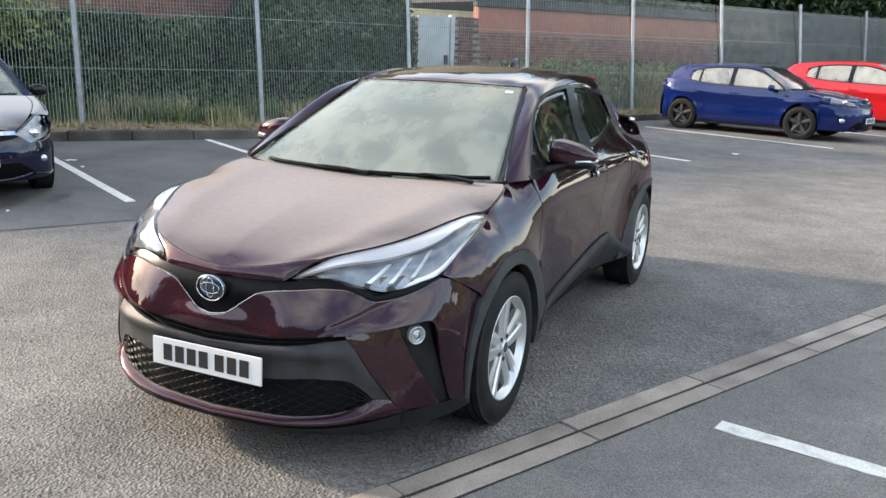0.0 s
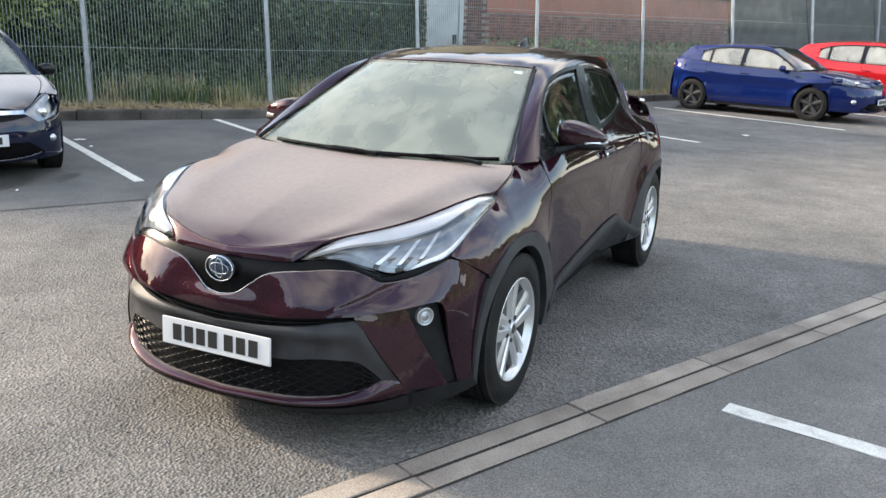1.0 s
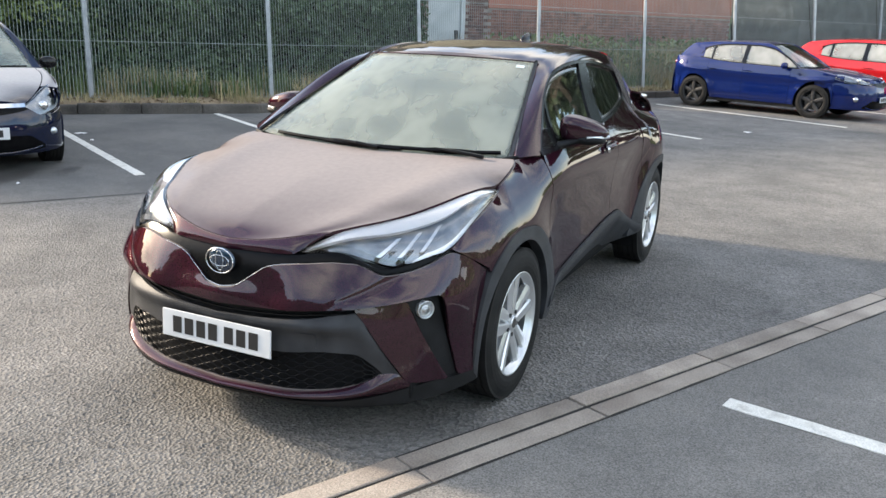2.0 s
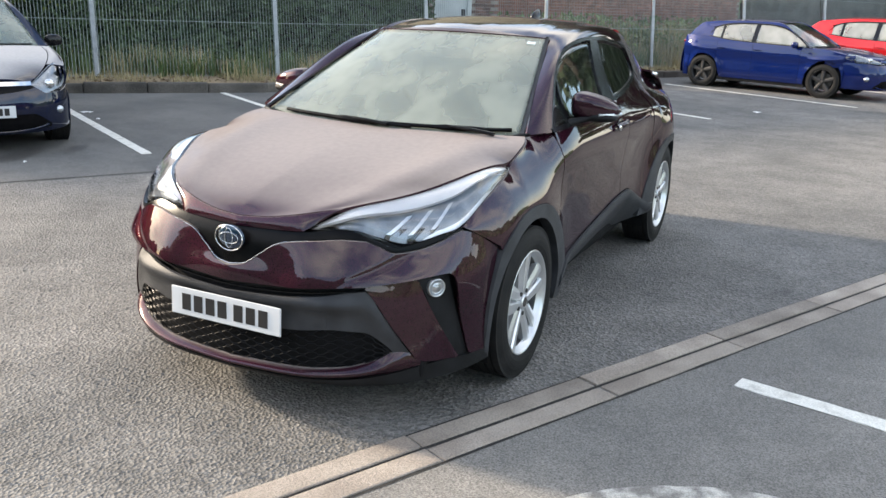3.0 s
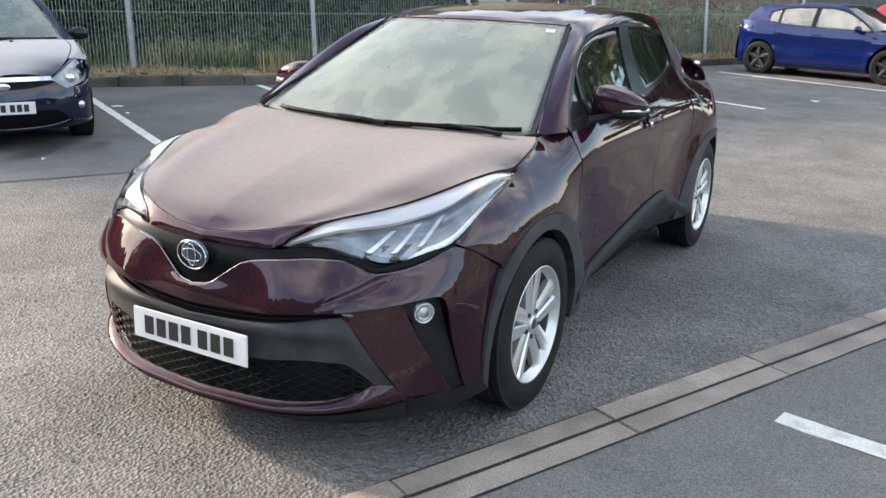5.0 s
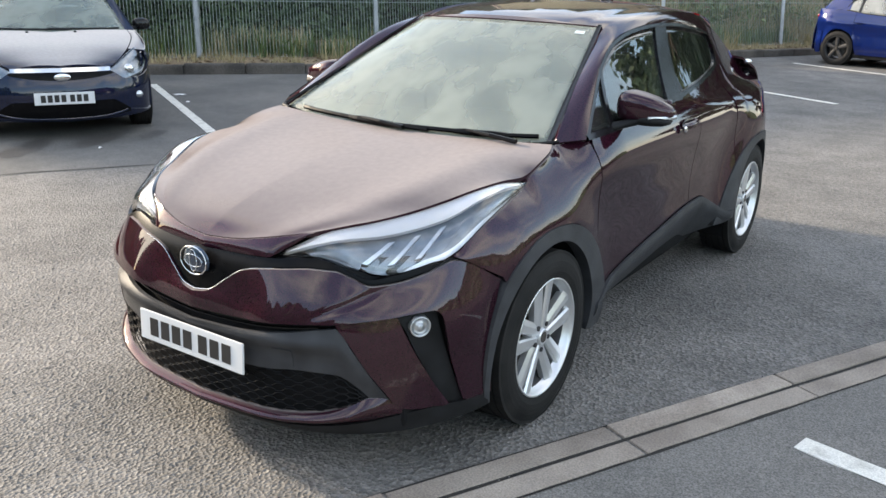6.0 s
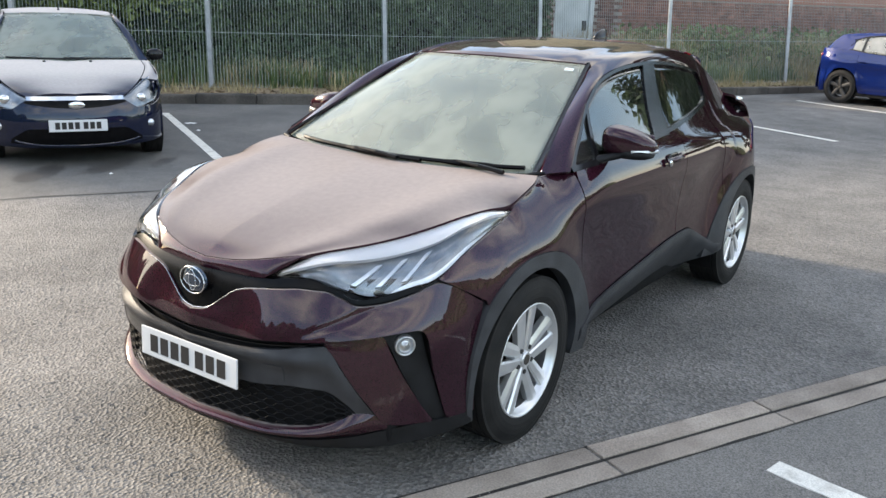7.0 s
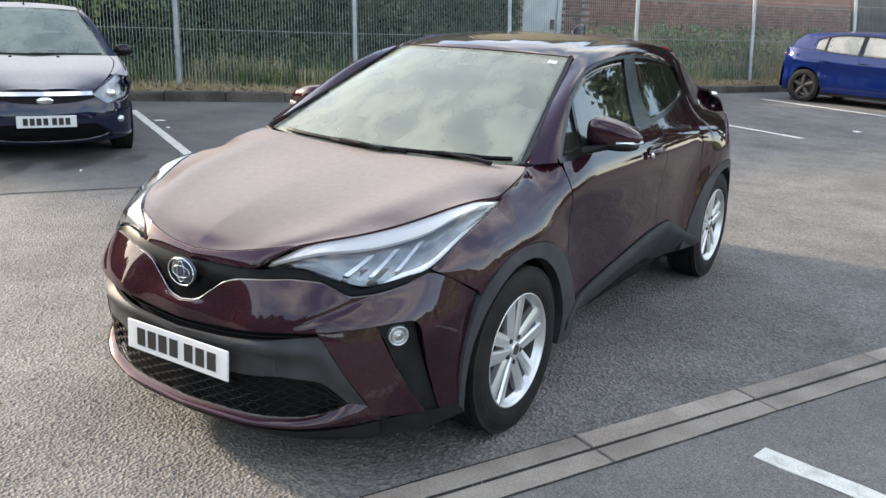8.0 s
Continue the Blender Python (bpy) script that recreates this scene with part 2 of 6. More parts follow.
# a strip of smoother, darker asphalt past the channel
def smooth_asphalt(low, high):
    m = surface("smooth_dark_asphalt", low, high, 1.1, (0.8, 0.95), bump=0.004, grain=150, speck=0.5, sharp=(0.3, 0.7))
    n, l = m.node_tree.nodes, m.node_tree.links
    b = n["Principled BSDF"]
    cloudy = n.new("ShaderNodeTexNoise")
    cloudy.inputs["Scale"].default_value, cloudy.inputs["Detail"].default_value, cloudy.inputs["Roughness"].default_value = 7.0, 7, 0.65
    l.new(n.new("ShaderNodeNewGeometry").outputs["Position"], cloudy.inputs["Vector"])
    worn = n.new("ShaderNodeMapRange")
    worn.inputs["From Min"].default_value, worn.inputs["From Max"].default_value = 0.35, 0.75
    worn.inputs["To Min"].default_value, worn.inputs["To Max"].default_value = 0.90, 1.12
    l.new(cloudy.outputs["Fac"], worn.inputs["Value"])
    mul = n.new("ShaderNodeVectorMath")
    mul.operation = "SCALE"
    l.new(b.inputs["Base Color"].links[0].from_socket, mul.inputs[0]), l.new(worn.outputs["Result"], mul.inputs["Scale"])
    l.new(mul.outputs[0], b.inputs["Base Color"])
    return m


bm = bmesh.new()
rows = []
for k in range(141):
    p = Vector((0.30, -2.95, 0)) + Vector((0.432, 0.902, 0)) * (-6.0 + 32.0 * k / 140)
    q = Vector((0.902, -0.432, 0))
    rows.append([bm.verts.new(p + q * d + Vector((0, 0, z))) for d, z in ((0.232 + 0.006 * noise.noise(p * 7), 0.0), (0.238 + 0.006 * noise.noise(p * 9), 0.004), (9.0, 0.004), (9.1, 0.0))])
for a, b in zip(rows, rows[1:]):
    for k in range(3):
        bm.faces.new((a[k], a[k + 1], b[k + 1], b[k]))
tagged(part("pavement", bm, smooth_asphalt((0.122, 0.117, 0.109), (0.205, 0.193, 0.176))), "smoother dark grey asphalt strip past the channel kerb", "pavement", kind="structure")

# the bays along the fence: a smoother, darker strip that tapers away, seam at its edge
BAY_U, BAY_N, BAY_0 = Vector((0.4929, 0.8700, 0)), Vector((-0.8700, 0.4929, 0)), Vector((-8.803, 5.377, 0))
bm, seam = bmesh.new(), bmesh.new()
rows, lines = [], []
for k in range(241):
    p = BAY_0 + BAY_U * (-16.0 + 56.0 * k / 240)
    t = min(1.0, max(0.0, (56.0 * k / 240 - 17.0) / 7.0))
    ragged = -6.75 + 6.1 * t * t * (3 - 2 * t) + 0.10 * noise.noise(p * 0.5) + 0.03 * noise.noise(p * 3.1)
    rows.append([bm.verts.new(p + BAY_N * d + Vector((0, 0, z))) for d, z in ((-0.50, 0.004), (ragged, 0.004), (ragged - 0.03, 0.0))])
    wide = 0.010 + 0.010 * noise.noise(p * 2.3)
    lines.append([seam.verts.new(p + BAY_N * (ragged + 0.01 + d) + Vector((0, 0, 0.0065))) for d in (wide, -wide)])
for a, b in zip(rows, rows[1:]):
    for k in range(2):
        bm.faces.new((a[k], b[k], b[k + 1], a[k + 1]))
for a, b in zip(lines, lines[1:]):
    seam.faces.new((a[0], b[0], b[1], a[1]))
tagged(part("pavement", bm, smooth_asphalt((0.084, 0.083, 0.080), (0.150, 0.144, 0.134))), "smooth dark asphalt of the parking bays along the fence", "pavement", kind="structure")
tagged(part("seam", seam, GROOVE_DIRT), "dirty seam along the edge of the parking bays", "seam", kind="structure")

# the flush channel: two rows of kerb units with a dark groove between them
CH0, CH_DIR = Vector((0.30, -2.95, 0)), Vector((0.432, 0.902, 0)).normalized()
CH_SIDE = Vector((CH_DIR.y, -CH_DIR.x, 0))
channel = thing("channel_kerb", "two flush rows of worn concrete kerb units with a groove between them", "kerb", kind="structure")


def kerb_unit(name, material, length, x0, x1, z0, z1, bevel):
    bm = box(bmesh.new(), x0, x1, 0.006, length - 0.006, z0, z1, bevel)
    return mesh_of(bm, name, material)


unit = kerb_unit("kerb_unit", CONCRETE, 0.945, 0.0, 0.103, -0.10, 0.009, 0.006)
rng = random.Random(5)
for row in range(2):
    for k in range(-2, 26):
        ob = new("kerb_unit", unit)
        ob.parent = channel
        at = CH0 + CH_DIR * (0.945 * (k + 0.004 * row)) + CH_SIDE * (row * 0.122)
        ob.matrix_world = Matrix.Translation(at + Vector((0, 0, rng.uniform(-0.003, 0.002)))) @ Matrix.Rotation(math.atan2(-CH_DIR.x, CH_DIR.y) + rng.uniform(-0.003, 0.003), 4, "Z")

groove = bmesh.new()
rows, edges = [], {}
for k in range(240):
    p = CH0 + CH_DIR * (-2 + 27.0 * k / 239) + CH_SIDE * 0.1125
    e = p + Vector((3, 1, 0))
    for at, wide in ((-0.1125, 0.007), (0.1200, 0.009)):
        edges.setdefault(at, []).append([groove.verts.new(p + CH_SIDE * (at + d) + Vector((0, 0, 0.0052 + 0.0015 * noise.noise(e * 9)))) for d in (-wide * (0.6 + 0.9 * noise.noise(e * 5.3)), wide * (0.6 + 0.9 * noise.noise(e * 4.1)))])
    rows.append([groove.verts.new(p + CH_SIDE * d + Vector((0, 0, 0.003 + 0.002 * noise.noise(p * 9)))) for d in (-0.010 + 0.004 * noise.noise(p * 5), 0.005 + 0.005 * noise.noise(p * 4))])
for line in (rows, *edges.values()):
    for a, b in zip(line, line[1:]):
        groove.faces.new((a[0], b[0], b[1], a[1]))
part("groove_dirt", groove, GROOVE_DIRT, channel)

# the raised kerb and verge along the fence
KERB = [(-12.2, 0.7), (-8.465, 4.73), (-6.72, 6.67), (-4.55, 11.1), (-2.05, 16.1), (2.2, 24.7), (5.5, 31.4)]
FENCE = [(-12.42, 0.92), (-10.61, 3.15), (-8.82, 5.36), (-7.00, 7.59), (-5.58, 10.41), (-4.19, 13.21), (-2.614, 16.30), (-0.94, 19.38), (0.82, 22.69), (2.50, 25.7), (4.0, 28.6), (5.5, 31.5)]
# how far each post has settled backwards, in metres for each metre of height
SETTLED = [0.07, 0.07, 0.07, 0.11, 0.13, 0.09, 0.14, 0.20, 0.22, 0.18, 0.15, 0.15]


def along(path, step):
    """Even steps along a plan line: place and heading."""
    out, left = [], 0.0
    for (ax, ay), (bx, by) in zip(path, path[1:]):
        d, turn = math.hypot(bx - ax, by - ay), math.atan2(-(bx - ax), by - ay)
        s = left
        while s < d:
            out.append((Vector((ax + (bx - ax) * s / d, ay + (by - ay) * s / d, 0)), turn))
            s += step
        left = s - d
    return out


verge_kerb = thing("verge_kerb", "dark stained concrete kerb along the foot of a mesh fence", "kerb", kind="structure")
unit = kerb_unit("kerb_stone", DARK_KERB, 0.923, -0.14, 0.0, -0.05, 0.155, 0.028)
for p, turn in along(KERB, 0.915):
    ob = new("kerb_stone", unit)
    ob.parent = verge_kerb
    ob.matrix_world = Matrix.Translation(p + Vector((0, 0, rng.uniform(-0.020, 0.008)))) @ Matrix.Rotation(turn + rng.uniform(-0.020, 0.020), 4, "Z")

F_U = Vector((0.4929, 0.8700, 0)).normalized()
F_N = Vector((-F_U.y, F_U.x, 0))


def F(s, off, z=0.0):
    """A place by its distance along the fence, behind it, and up."""
    return Vector((-8.803, 5.377, z)) + F_U * s + F_N * off


def strip(name, inner, outer, z0, z1, material, label, category):
    """A sloping sheet of ground between two plan lines, uneven."""
    bm = bmesh.new()
    rows = []
    for (a, _), (b, _) in zip(inner, outer):
        rows.append([bm.verts.new(Vector((*a.lerp(b, t).xy, z0 + (z1 - z0) * t + 0.03 * noise.noise(a.lerp(b, t) * 1.7) * (0 < t < 1)))) for t in (0, 0.25, 0.5, 0.75, 1)])
    for a, b in zip(rows, rows[1:]):
        for k in range(4):
            bm.faces.new((a[k], b[k], b[k + 1], a[k + 1]))
    return tagged(part(name, bm, material, smooth=True), label, category, kind="structure")


front = along(KERB, 0.5)
n_front = len(front)
back = [(p + F_N * 3.6, t) for p, t in front]
strip("verge", [(p + F_N * 0.13, t) for p, t in front], back, 0.140, 0.45, SOIL, "dry bare soil verge under a mesh fence", "verge")

# mesh fence
fence = thing("mesh_fence", "tall galvanised welded mesh security fence on steel posts", "fence")
F_TOP = 2.82
bm = bmesh.new()
box(bm, -0.032, 0.032, -0.032, 0.032, 0.0, F_TOP + 0.04, 0.006)
box(bm, -0.037, 0.037, -0.037, 0.037, F_TOP + 0.04, F_TOP + 0.055, 0.004)
post_mesh = mesh_of(bm, "fence_post", STEEL)
for k, (x, y) in enumerate(FENCE):
    ob = new("fence_post", post_mesh)
    ob.parent = fence
    lean = Matrix.Identity(4)
    lean[0][2], lean[1][2] = F_N.x * SETTLED[k], F_N.y * SETTLED[k]
    ob.matrix_world = Matrix.Translation((x, y, 0.08)) @ lean @ Matrix.Rotation(0.52 + 0.02 * math.sin(5 * k), 4, "Z")
verts, faces = [], []


def wire(a, b, r):
    """A square wire from a to b."""
    k = len(verts)
    d = (b - a).normalized()
    p = d.cross(Vector((0.31, 0.77, 0.2))).normalized() * r
    q = d.cross(p)
    verts.extend([tuple(e + c) for e in (a, b) for c in (p, q, -p, -q)])
    faces.extend([(k + i, k + (i + 1) % 4, k + 4 + (i + 1) % 4, k + 4 + i) for i in range(4)])


for k, ((ax, ay), (bx, by)) in enumerate(zip(FENCE, FENCE[1:])):
    a, b = Vector((ax, ay, 0)), Vector((bx, by, 0))
    shift = Vector(((b - a).y, -(b - a).x, 0)).normalized() * 0.04
    a, b = a + shift, b + shift

    def on_fence(t, z):
        return a.lerp(b, t) + F_N * ((SETTLED[k] * (1 - t) + SETTLED[k + 1] * t) * z) + Vector((0, 0, z))

    count = int((b - a).length / 0.05)
    for i in range(1, count):
        wire(on_fence(i / count, 0.16), on_fence(i / count, F_TOP), 0.0040)
    for z in (0.2, 1.06, 1.92, 2.75):
        wire(on_fence(0, z), on_fence(1, z), 0.0045)
me = bpy.data.meshes.new("wire_mesh")
me.from_pydata(verts, [], faces)
me.materials.append(WIRE)
ob = new("wire_mesh", me)
ob.parent = fence
ob["kind"] = "stuff"


def stuff(name, me, material, label, category):
    me.materials.append(material)
    return tagged(new(name, me), label, category, kind="stuff")


# dry grass and weeds on the verge
def on_verge(rng):
    p, _ = front[rng.randrange(6, n_front - 14)]
    d = abs(rng.gauss(0, 0.8)) + 0.16
    q = p + F_N * d + F_U * rng.uniform(-0.3, 0.3)
    return (q.x, q.y, 0.10 + 0.08 * d)


def in_clumps(reach, low):
    """Places on the verge where a slow noise is high, so that the growth stands in clumps."""
    def at(rng):
        while True:
            p = Vector(on_verge(rng))
            if noise.noise(p * reach + Vector((4, 2, 9))) > low + rng.uniform(-0.12, 0.12):
                return p
    return at


stuff("dry_grass", blades(17000, in_clumps(1.6, -0.25), 0.12, 11, 0.006), STRAW, "short dry straw-coloured grass along the foot of the fence", "grass")
tall = in_clumps(0.9, 0.10)
stuff("dry_tufts", blades(8000, lambda r: tall(r) + F_N * 0.25, 0.40, 14, 0.007), STRAW, "taller tufts of dry bleached grass on the verge", "grass")
tops = in_clumps(0.7, -0.05)
stuff("green_weeds", blades(9000, lambda r: tops(r) + F_N * 0.5, 0.42, 12, 0.009), WEED, "tufts of green weeds behind the fence", "weeds")


def by_wall(rng):
    """Tall growth in uneven clumps between the fence and the far wall."""
    k = rng.randrange(15)
    c = random.Random(300 + k)
    s, off = c.uniform(7.6, 18.5), c.uniform(0.35, 1.5)
    return F(s + rng.gauss(0, 0.26), off + rng.gauss(0, 0.18), 0.2)


stuff("tall_dry_weeds", blades(5200, by_wall, 0.85, 16, 0.008), STRAW, "tall bleached weeds standing between the fence and the wall", "weeds")
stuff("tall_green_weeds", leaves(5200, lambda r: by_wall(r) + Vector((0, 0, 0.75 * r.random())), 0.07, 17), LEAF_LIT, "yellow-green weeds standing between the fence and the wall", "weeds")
stuff("fallen_leaves", leaves(2600, lambda r: Vector(on_verge(r)) + Vector((0, 0, 0.035)), 0.045, 15, 0.8), LEAF_LITTER, "brown fallen leaves on the verge", "leaves")


def hedge_top(s):
    low = 1.95 + 0.25 * noise.noise(Vector((s * 0.9, 3, 0)))
    tall = 3.5 + 0.5 * noise.noise(Vector((s * 0.7, 9, 0)))
    t = min(1.0, max(0.0, (s - 3.0) / 1.2))
    return low + (tall - low) * t


def in_hedge(rng):
    s = rng.uniform(-9, 7.05)
    z = 0.35 + (hedge_top(s) - 0.35) * rng.random() ** 0.85
    off = 0.95 + 0.35 * noise.noise(Vector((s * 1.3, z * 1.5, 1))) + 0.35 * z / 3 + abs(rng.gauss(0, 0.16))
    return F(s, off, z)


# Dark sheet behind the leaves; the hedge's inner shade is its colour.
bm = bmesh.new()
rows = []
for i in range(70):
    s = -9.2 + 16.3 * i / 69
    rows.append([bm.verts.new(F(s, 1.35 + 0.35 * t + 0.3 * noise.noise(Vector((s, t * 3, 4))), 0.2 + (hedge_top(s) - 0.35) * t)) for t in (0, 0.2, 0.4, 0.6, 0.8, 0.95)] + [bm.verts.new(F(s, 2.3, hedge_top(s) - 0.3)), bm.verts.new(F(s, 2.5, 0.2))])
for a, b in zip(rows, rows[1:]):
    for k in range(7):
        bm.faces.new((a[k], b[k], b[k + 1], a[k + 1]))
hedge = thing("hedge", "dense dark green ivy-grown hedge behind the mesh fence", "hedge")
part("shade_core", bm, HEDGE_CORE, hedge, "dark sheet coloured as the hedge's inner shade", True)
me = leaves(42000, in_hedge, 0.075, 21)
me.materials.append(LEAF)
ob = new("foliage", me)
ob.parent = hedge
ob["kind"] = "stuff"
# The bush's sunlit look is in its leaf colour.
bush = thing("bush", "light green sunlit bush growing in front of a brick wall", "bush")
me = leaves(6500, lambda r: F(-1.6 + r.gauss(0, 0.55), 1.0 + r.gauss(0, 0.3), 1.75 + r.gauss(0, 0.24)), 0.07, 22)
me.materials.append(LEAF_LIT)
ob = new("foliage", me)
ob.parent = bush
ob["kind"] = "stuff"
bm = bmesh.new()
for k in range(7):
    tube(bm, [F(-1.6, 1.2, 0.3), F(-1.6 + 0.1 * (k - 3), 1.15, 1.0), F(-1.6 + 0.3 * (k - 3), 1.05, 1.7)], [0.025, 0.018, 0.008], 5)
part("stem", bm, BARK, bush)
weeds = leaves(7000, lambda r: F(9.0 + 7.4 * r.random(), 0.9 + abs(r.gauss(0, 0.5)), 0.25 + 1.0 * r.random() ** 1.4 * (0.6 + 0.5 * math.sin(r.random() * 3))), 0.08, 23)
stuff("brambles", weeds, WEED, "low green brambles growing against a brick wall", "brambles")


def brick_wall(parent, s0, s1, off, z0, z1, material, count_parts, course=0.075, length=0.225, seed=0):
    """Mortar core with bricks laid in stretcher bond, proud of the joints."""
    bm = bmesh.new()
    m = Matrix.Translation(F(s0, off)) @ Matrix.Rotation(math.atan2(F_U.y, F_U.x), 4, "Z")
    box(bm, 0, s1 - s0, 0.012, 0.20, z0, z1, 0.0)
    core = part("mortar_core", bm, MORTAR, parent)
    core.matrix_world = m
    bmb = box(bmesh.new(), 0.005, length - 0.005, 0.0, 0.03, 0.005, course - 0.005, 0.0)
    me = mesh_of(bmb, "brick", material)
    verts, faces, made = [], [], 0
    cubev = [v.co.copy() for v in me.vertices]
    cubef = [tuple(p.vertices) for p in me.polygons]
    rng = random.Random(seed)
    spots = []
    r = 0
    z = z0
    while z < z1 - course / 2:
        x = -(length / 2) * (r % 2)
        while x < s1 - s0 - 0.02:
            if x + length < s1 - s0 + 0.02 and x > -0.01:
                spots.append((x, z))
            x += length
        z += course
        r += 1
    rng.shuffle(spots)
    for i, (x, z) in enumerate(spots):
        if i < count_parts:
            ob = new("brick", me)
            ob.parent = parent
            ob.matrix_world = m @ Matrix.Translation((x, rng.uniform(-0.002, 0.002), z))
        else:
            k = len(verts)
            verts += [tuple(v + Vector((x, 0, z))) for v in cubev]
            faces += [tuple(k + j for j in f) for f in cubef]
    if verts:
        rest = bpy.data.meshes.new("brickwork")
        rest.from_pydata(verts, [], faces)
        rest.materials.append(material)
        ob = new("brickwork", rest)
        ob.parent = parent
        ob.matrix_world = m
        ob["kind"] = "stuff"


def slab(parent, name, s0, s1, o0, o1, z0, z1, material, bevel=0.01, label=""):
    bm = box(bmesh.new(), 0, s1 - s0, 0, o1 - o0, z0, z1, bevel)
    ob = part(name, bm, material, parent, label)
    ob.matrix_world = Matrix.Translation(F(s0, o0)) @ Matrix.Rotation(math.atan2(F_U.y, F_U.x), 4, "Z")
    return ob


house = thing("brick_house", "weathered brick house wall rising behind the hedge", "house")
brick_wall(house, -9.0, 4.6, 3.2, 0.2, 4.6, BRICK, 0, 0.075, 0.225, 31)
slab(house, "eaves", -9.2, 4.8, 3.0, 3.5, 4.6, 4.8, ROOF_FELT)
yard = thing("yard_wall", "short sooty brick wall with a light grey painted gate", "wall")
brick_wall(yard, 7.2, 7.98, 2.5, 0.2, 2.18, DARK_BRICK, 60, seed=32)
brick_wall(yard, 9.02, 9.7, 2.5, 0.2, 2.2, DARK_BRICK, 60, seed=33)
gate = slab(yard, "gate", 8.0, 8.9, 2.52, 2.58, 0.25, 2.22, GATE_PAINT, 0.012, "light grey painted flush gate")
slab(yard, "gate_post", 8.9, 9.02, 2.48, 2.62, 0.2, 2.26, GATE_PAINT)
slab(yard, "latch", 8.74, 8.84, 2.49, 2.52, 1.12, 1.34, ROOF_FELT, 0.008, "black gate latch")
shed = thing("brick_outbuilding", "low outbuilding, terracotta render above dark sooty brick", "building")
brick_wall(shed, 9.7, 18.8, 2.5, 0.2, 1.88, BRICK, 180, seed=34)
slab(shed, "render_band", 9.7, 18.8, 2.485, 2.7, 1.88, 2.5, TERRACOTTA, 0.012, "terracotta rendered upper wall")
slab(shed, "gutter", 9.6, 18.9, 2.40, 2.6, 2.5, 2.6, ROOF_FELT, 0.02)
slab(shed, "roof", 9.6, 18.9, 2.5, 8.0, 2.6, 2.75, ROOF_FELT, 0.02)
far_house = thing("cream_house", "cream brick house wall in the distance", "house")
brick_wall(far_house, 11.5, 20.0, 12.0, 0.0, 8.5, CREAM, 0, 0.15, 0.45, 35)
boards = thing("board_fence", "tall fence of weathered grey horizontal boards", "fence")
bm0 = box(bmesh.new(), 0.004, 2.996, 0.0, 0.022, 0.0, 0.212, 0.003)
board_mesh = mesh_of(bm0, "board", BOARD)
for k in range(6):
    for r in range(14):
        ob = new("board", board_mesh)
        ob.parent = boards
        ob.matrix_world = Matrix.Translation(F(18.9 + 3.0 * k, 2.5 + 0.024 * (r % 2) + rng.uniform(-0.001, 0.001), 0.15 + 0.2 * r)) @ Matrix.Rotation(math.atan2(F_U.y, F_U.x), 4, "Z")


def tree(name, at, height, spread, count, seed, label, leaf, size=0.12, conifer=False):
    rng = random.Random(seed)
    t = thing(name, label, "tree", pose(*at))
    bm = bmesh.new()
    tube(bm, [(0, 0, -0.1), (0.05, 0.02, height * 0.4), (0.0, 0.06, height * (0.95 if conifer else 0.7))], [height * 0.017, height * 0.013, height * 0.004], 8)
    tips = []
    for k in range(46 if conifer else 34):
        f = rng.uniform(0.12, 0.95) if conifer else rng.uniform(0.16, 0.80)
        a, reach = rng.uniform(0, 6.28), spread * ((1.02 - f) if conifer else rng.uniform(0.5, 1.0))
        z0 = height * (f if conifer else f * 0.8)
        tip = Vector((math.cos(a) * reach, math.sin(a) * reach, z0 + (-0.06 * height * (1 - f) if conifer else height * rng.uniform(0.12, 0.3))))
        root = Vector((0, 0.03, z0))
        tube(bm, [root, root.lerp(tip, 0.5) + Vector((0, 0, 0.03 * height)), tip], [height * 0.008, height * 0.005, height * 0.002], 5)
        tips.append((root, tip))
    part("trunk", bm, BARK, t)

    def spot(r):
        root, tip = r.choice(tips)
        p = root.lerp(tip, r.uniform(0.3, 1.1))
        g = spread * (0.07 if conifer else 0.16)
        return p + Vector((r.gauss(0, g), r.gauss(0, g), r.gauss(0, g * 0.7)))

    me = leaves(count, spot, size, seed + 1)
    me.materials.append(leaf)
    ob = new("crown", me)
    ob.parent = t
    ob["kind"] = "stuff"
    return t


for k, (s, off, h) in enumerate(((20, 7.0, 11.0), (23.5, 5.2, 12.5), (27, 6.5, 13.0), (30.5, 5.0, 14.0), (34, 6.0, 15.0), (38, 5.0, 14.0))):
    p = F(s, off)
    tree("tree", (p.x, p.y, 0), h, 3.4, 15000, 50 + k, "dark leafy tree behind the board fence", LEAF, 0.22)
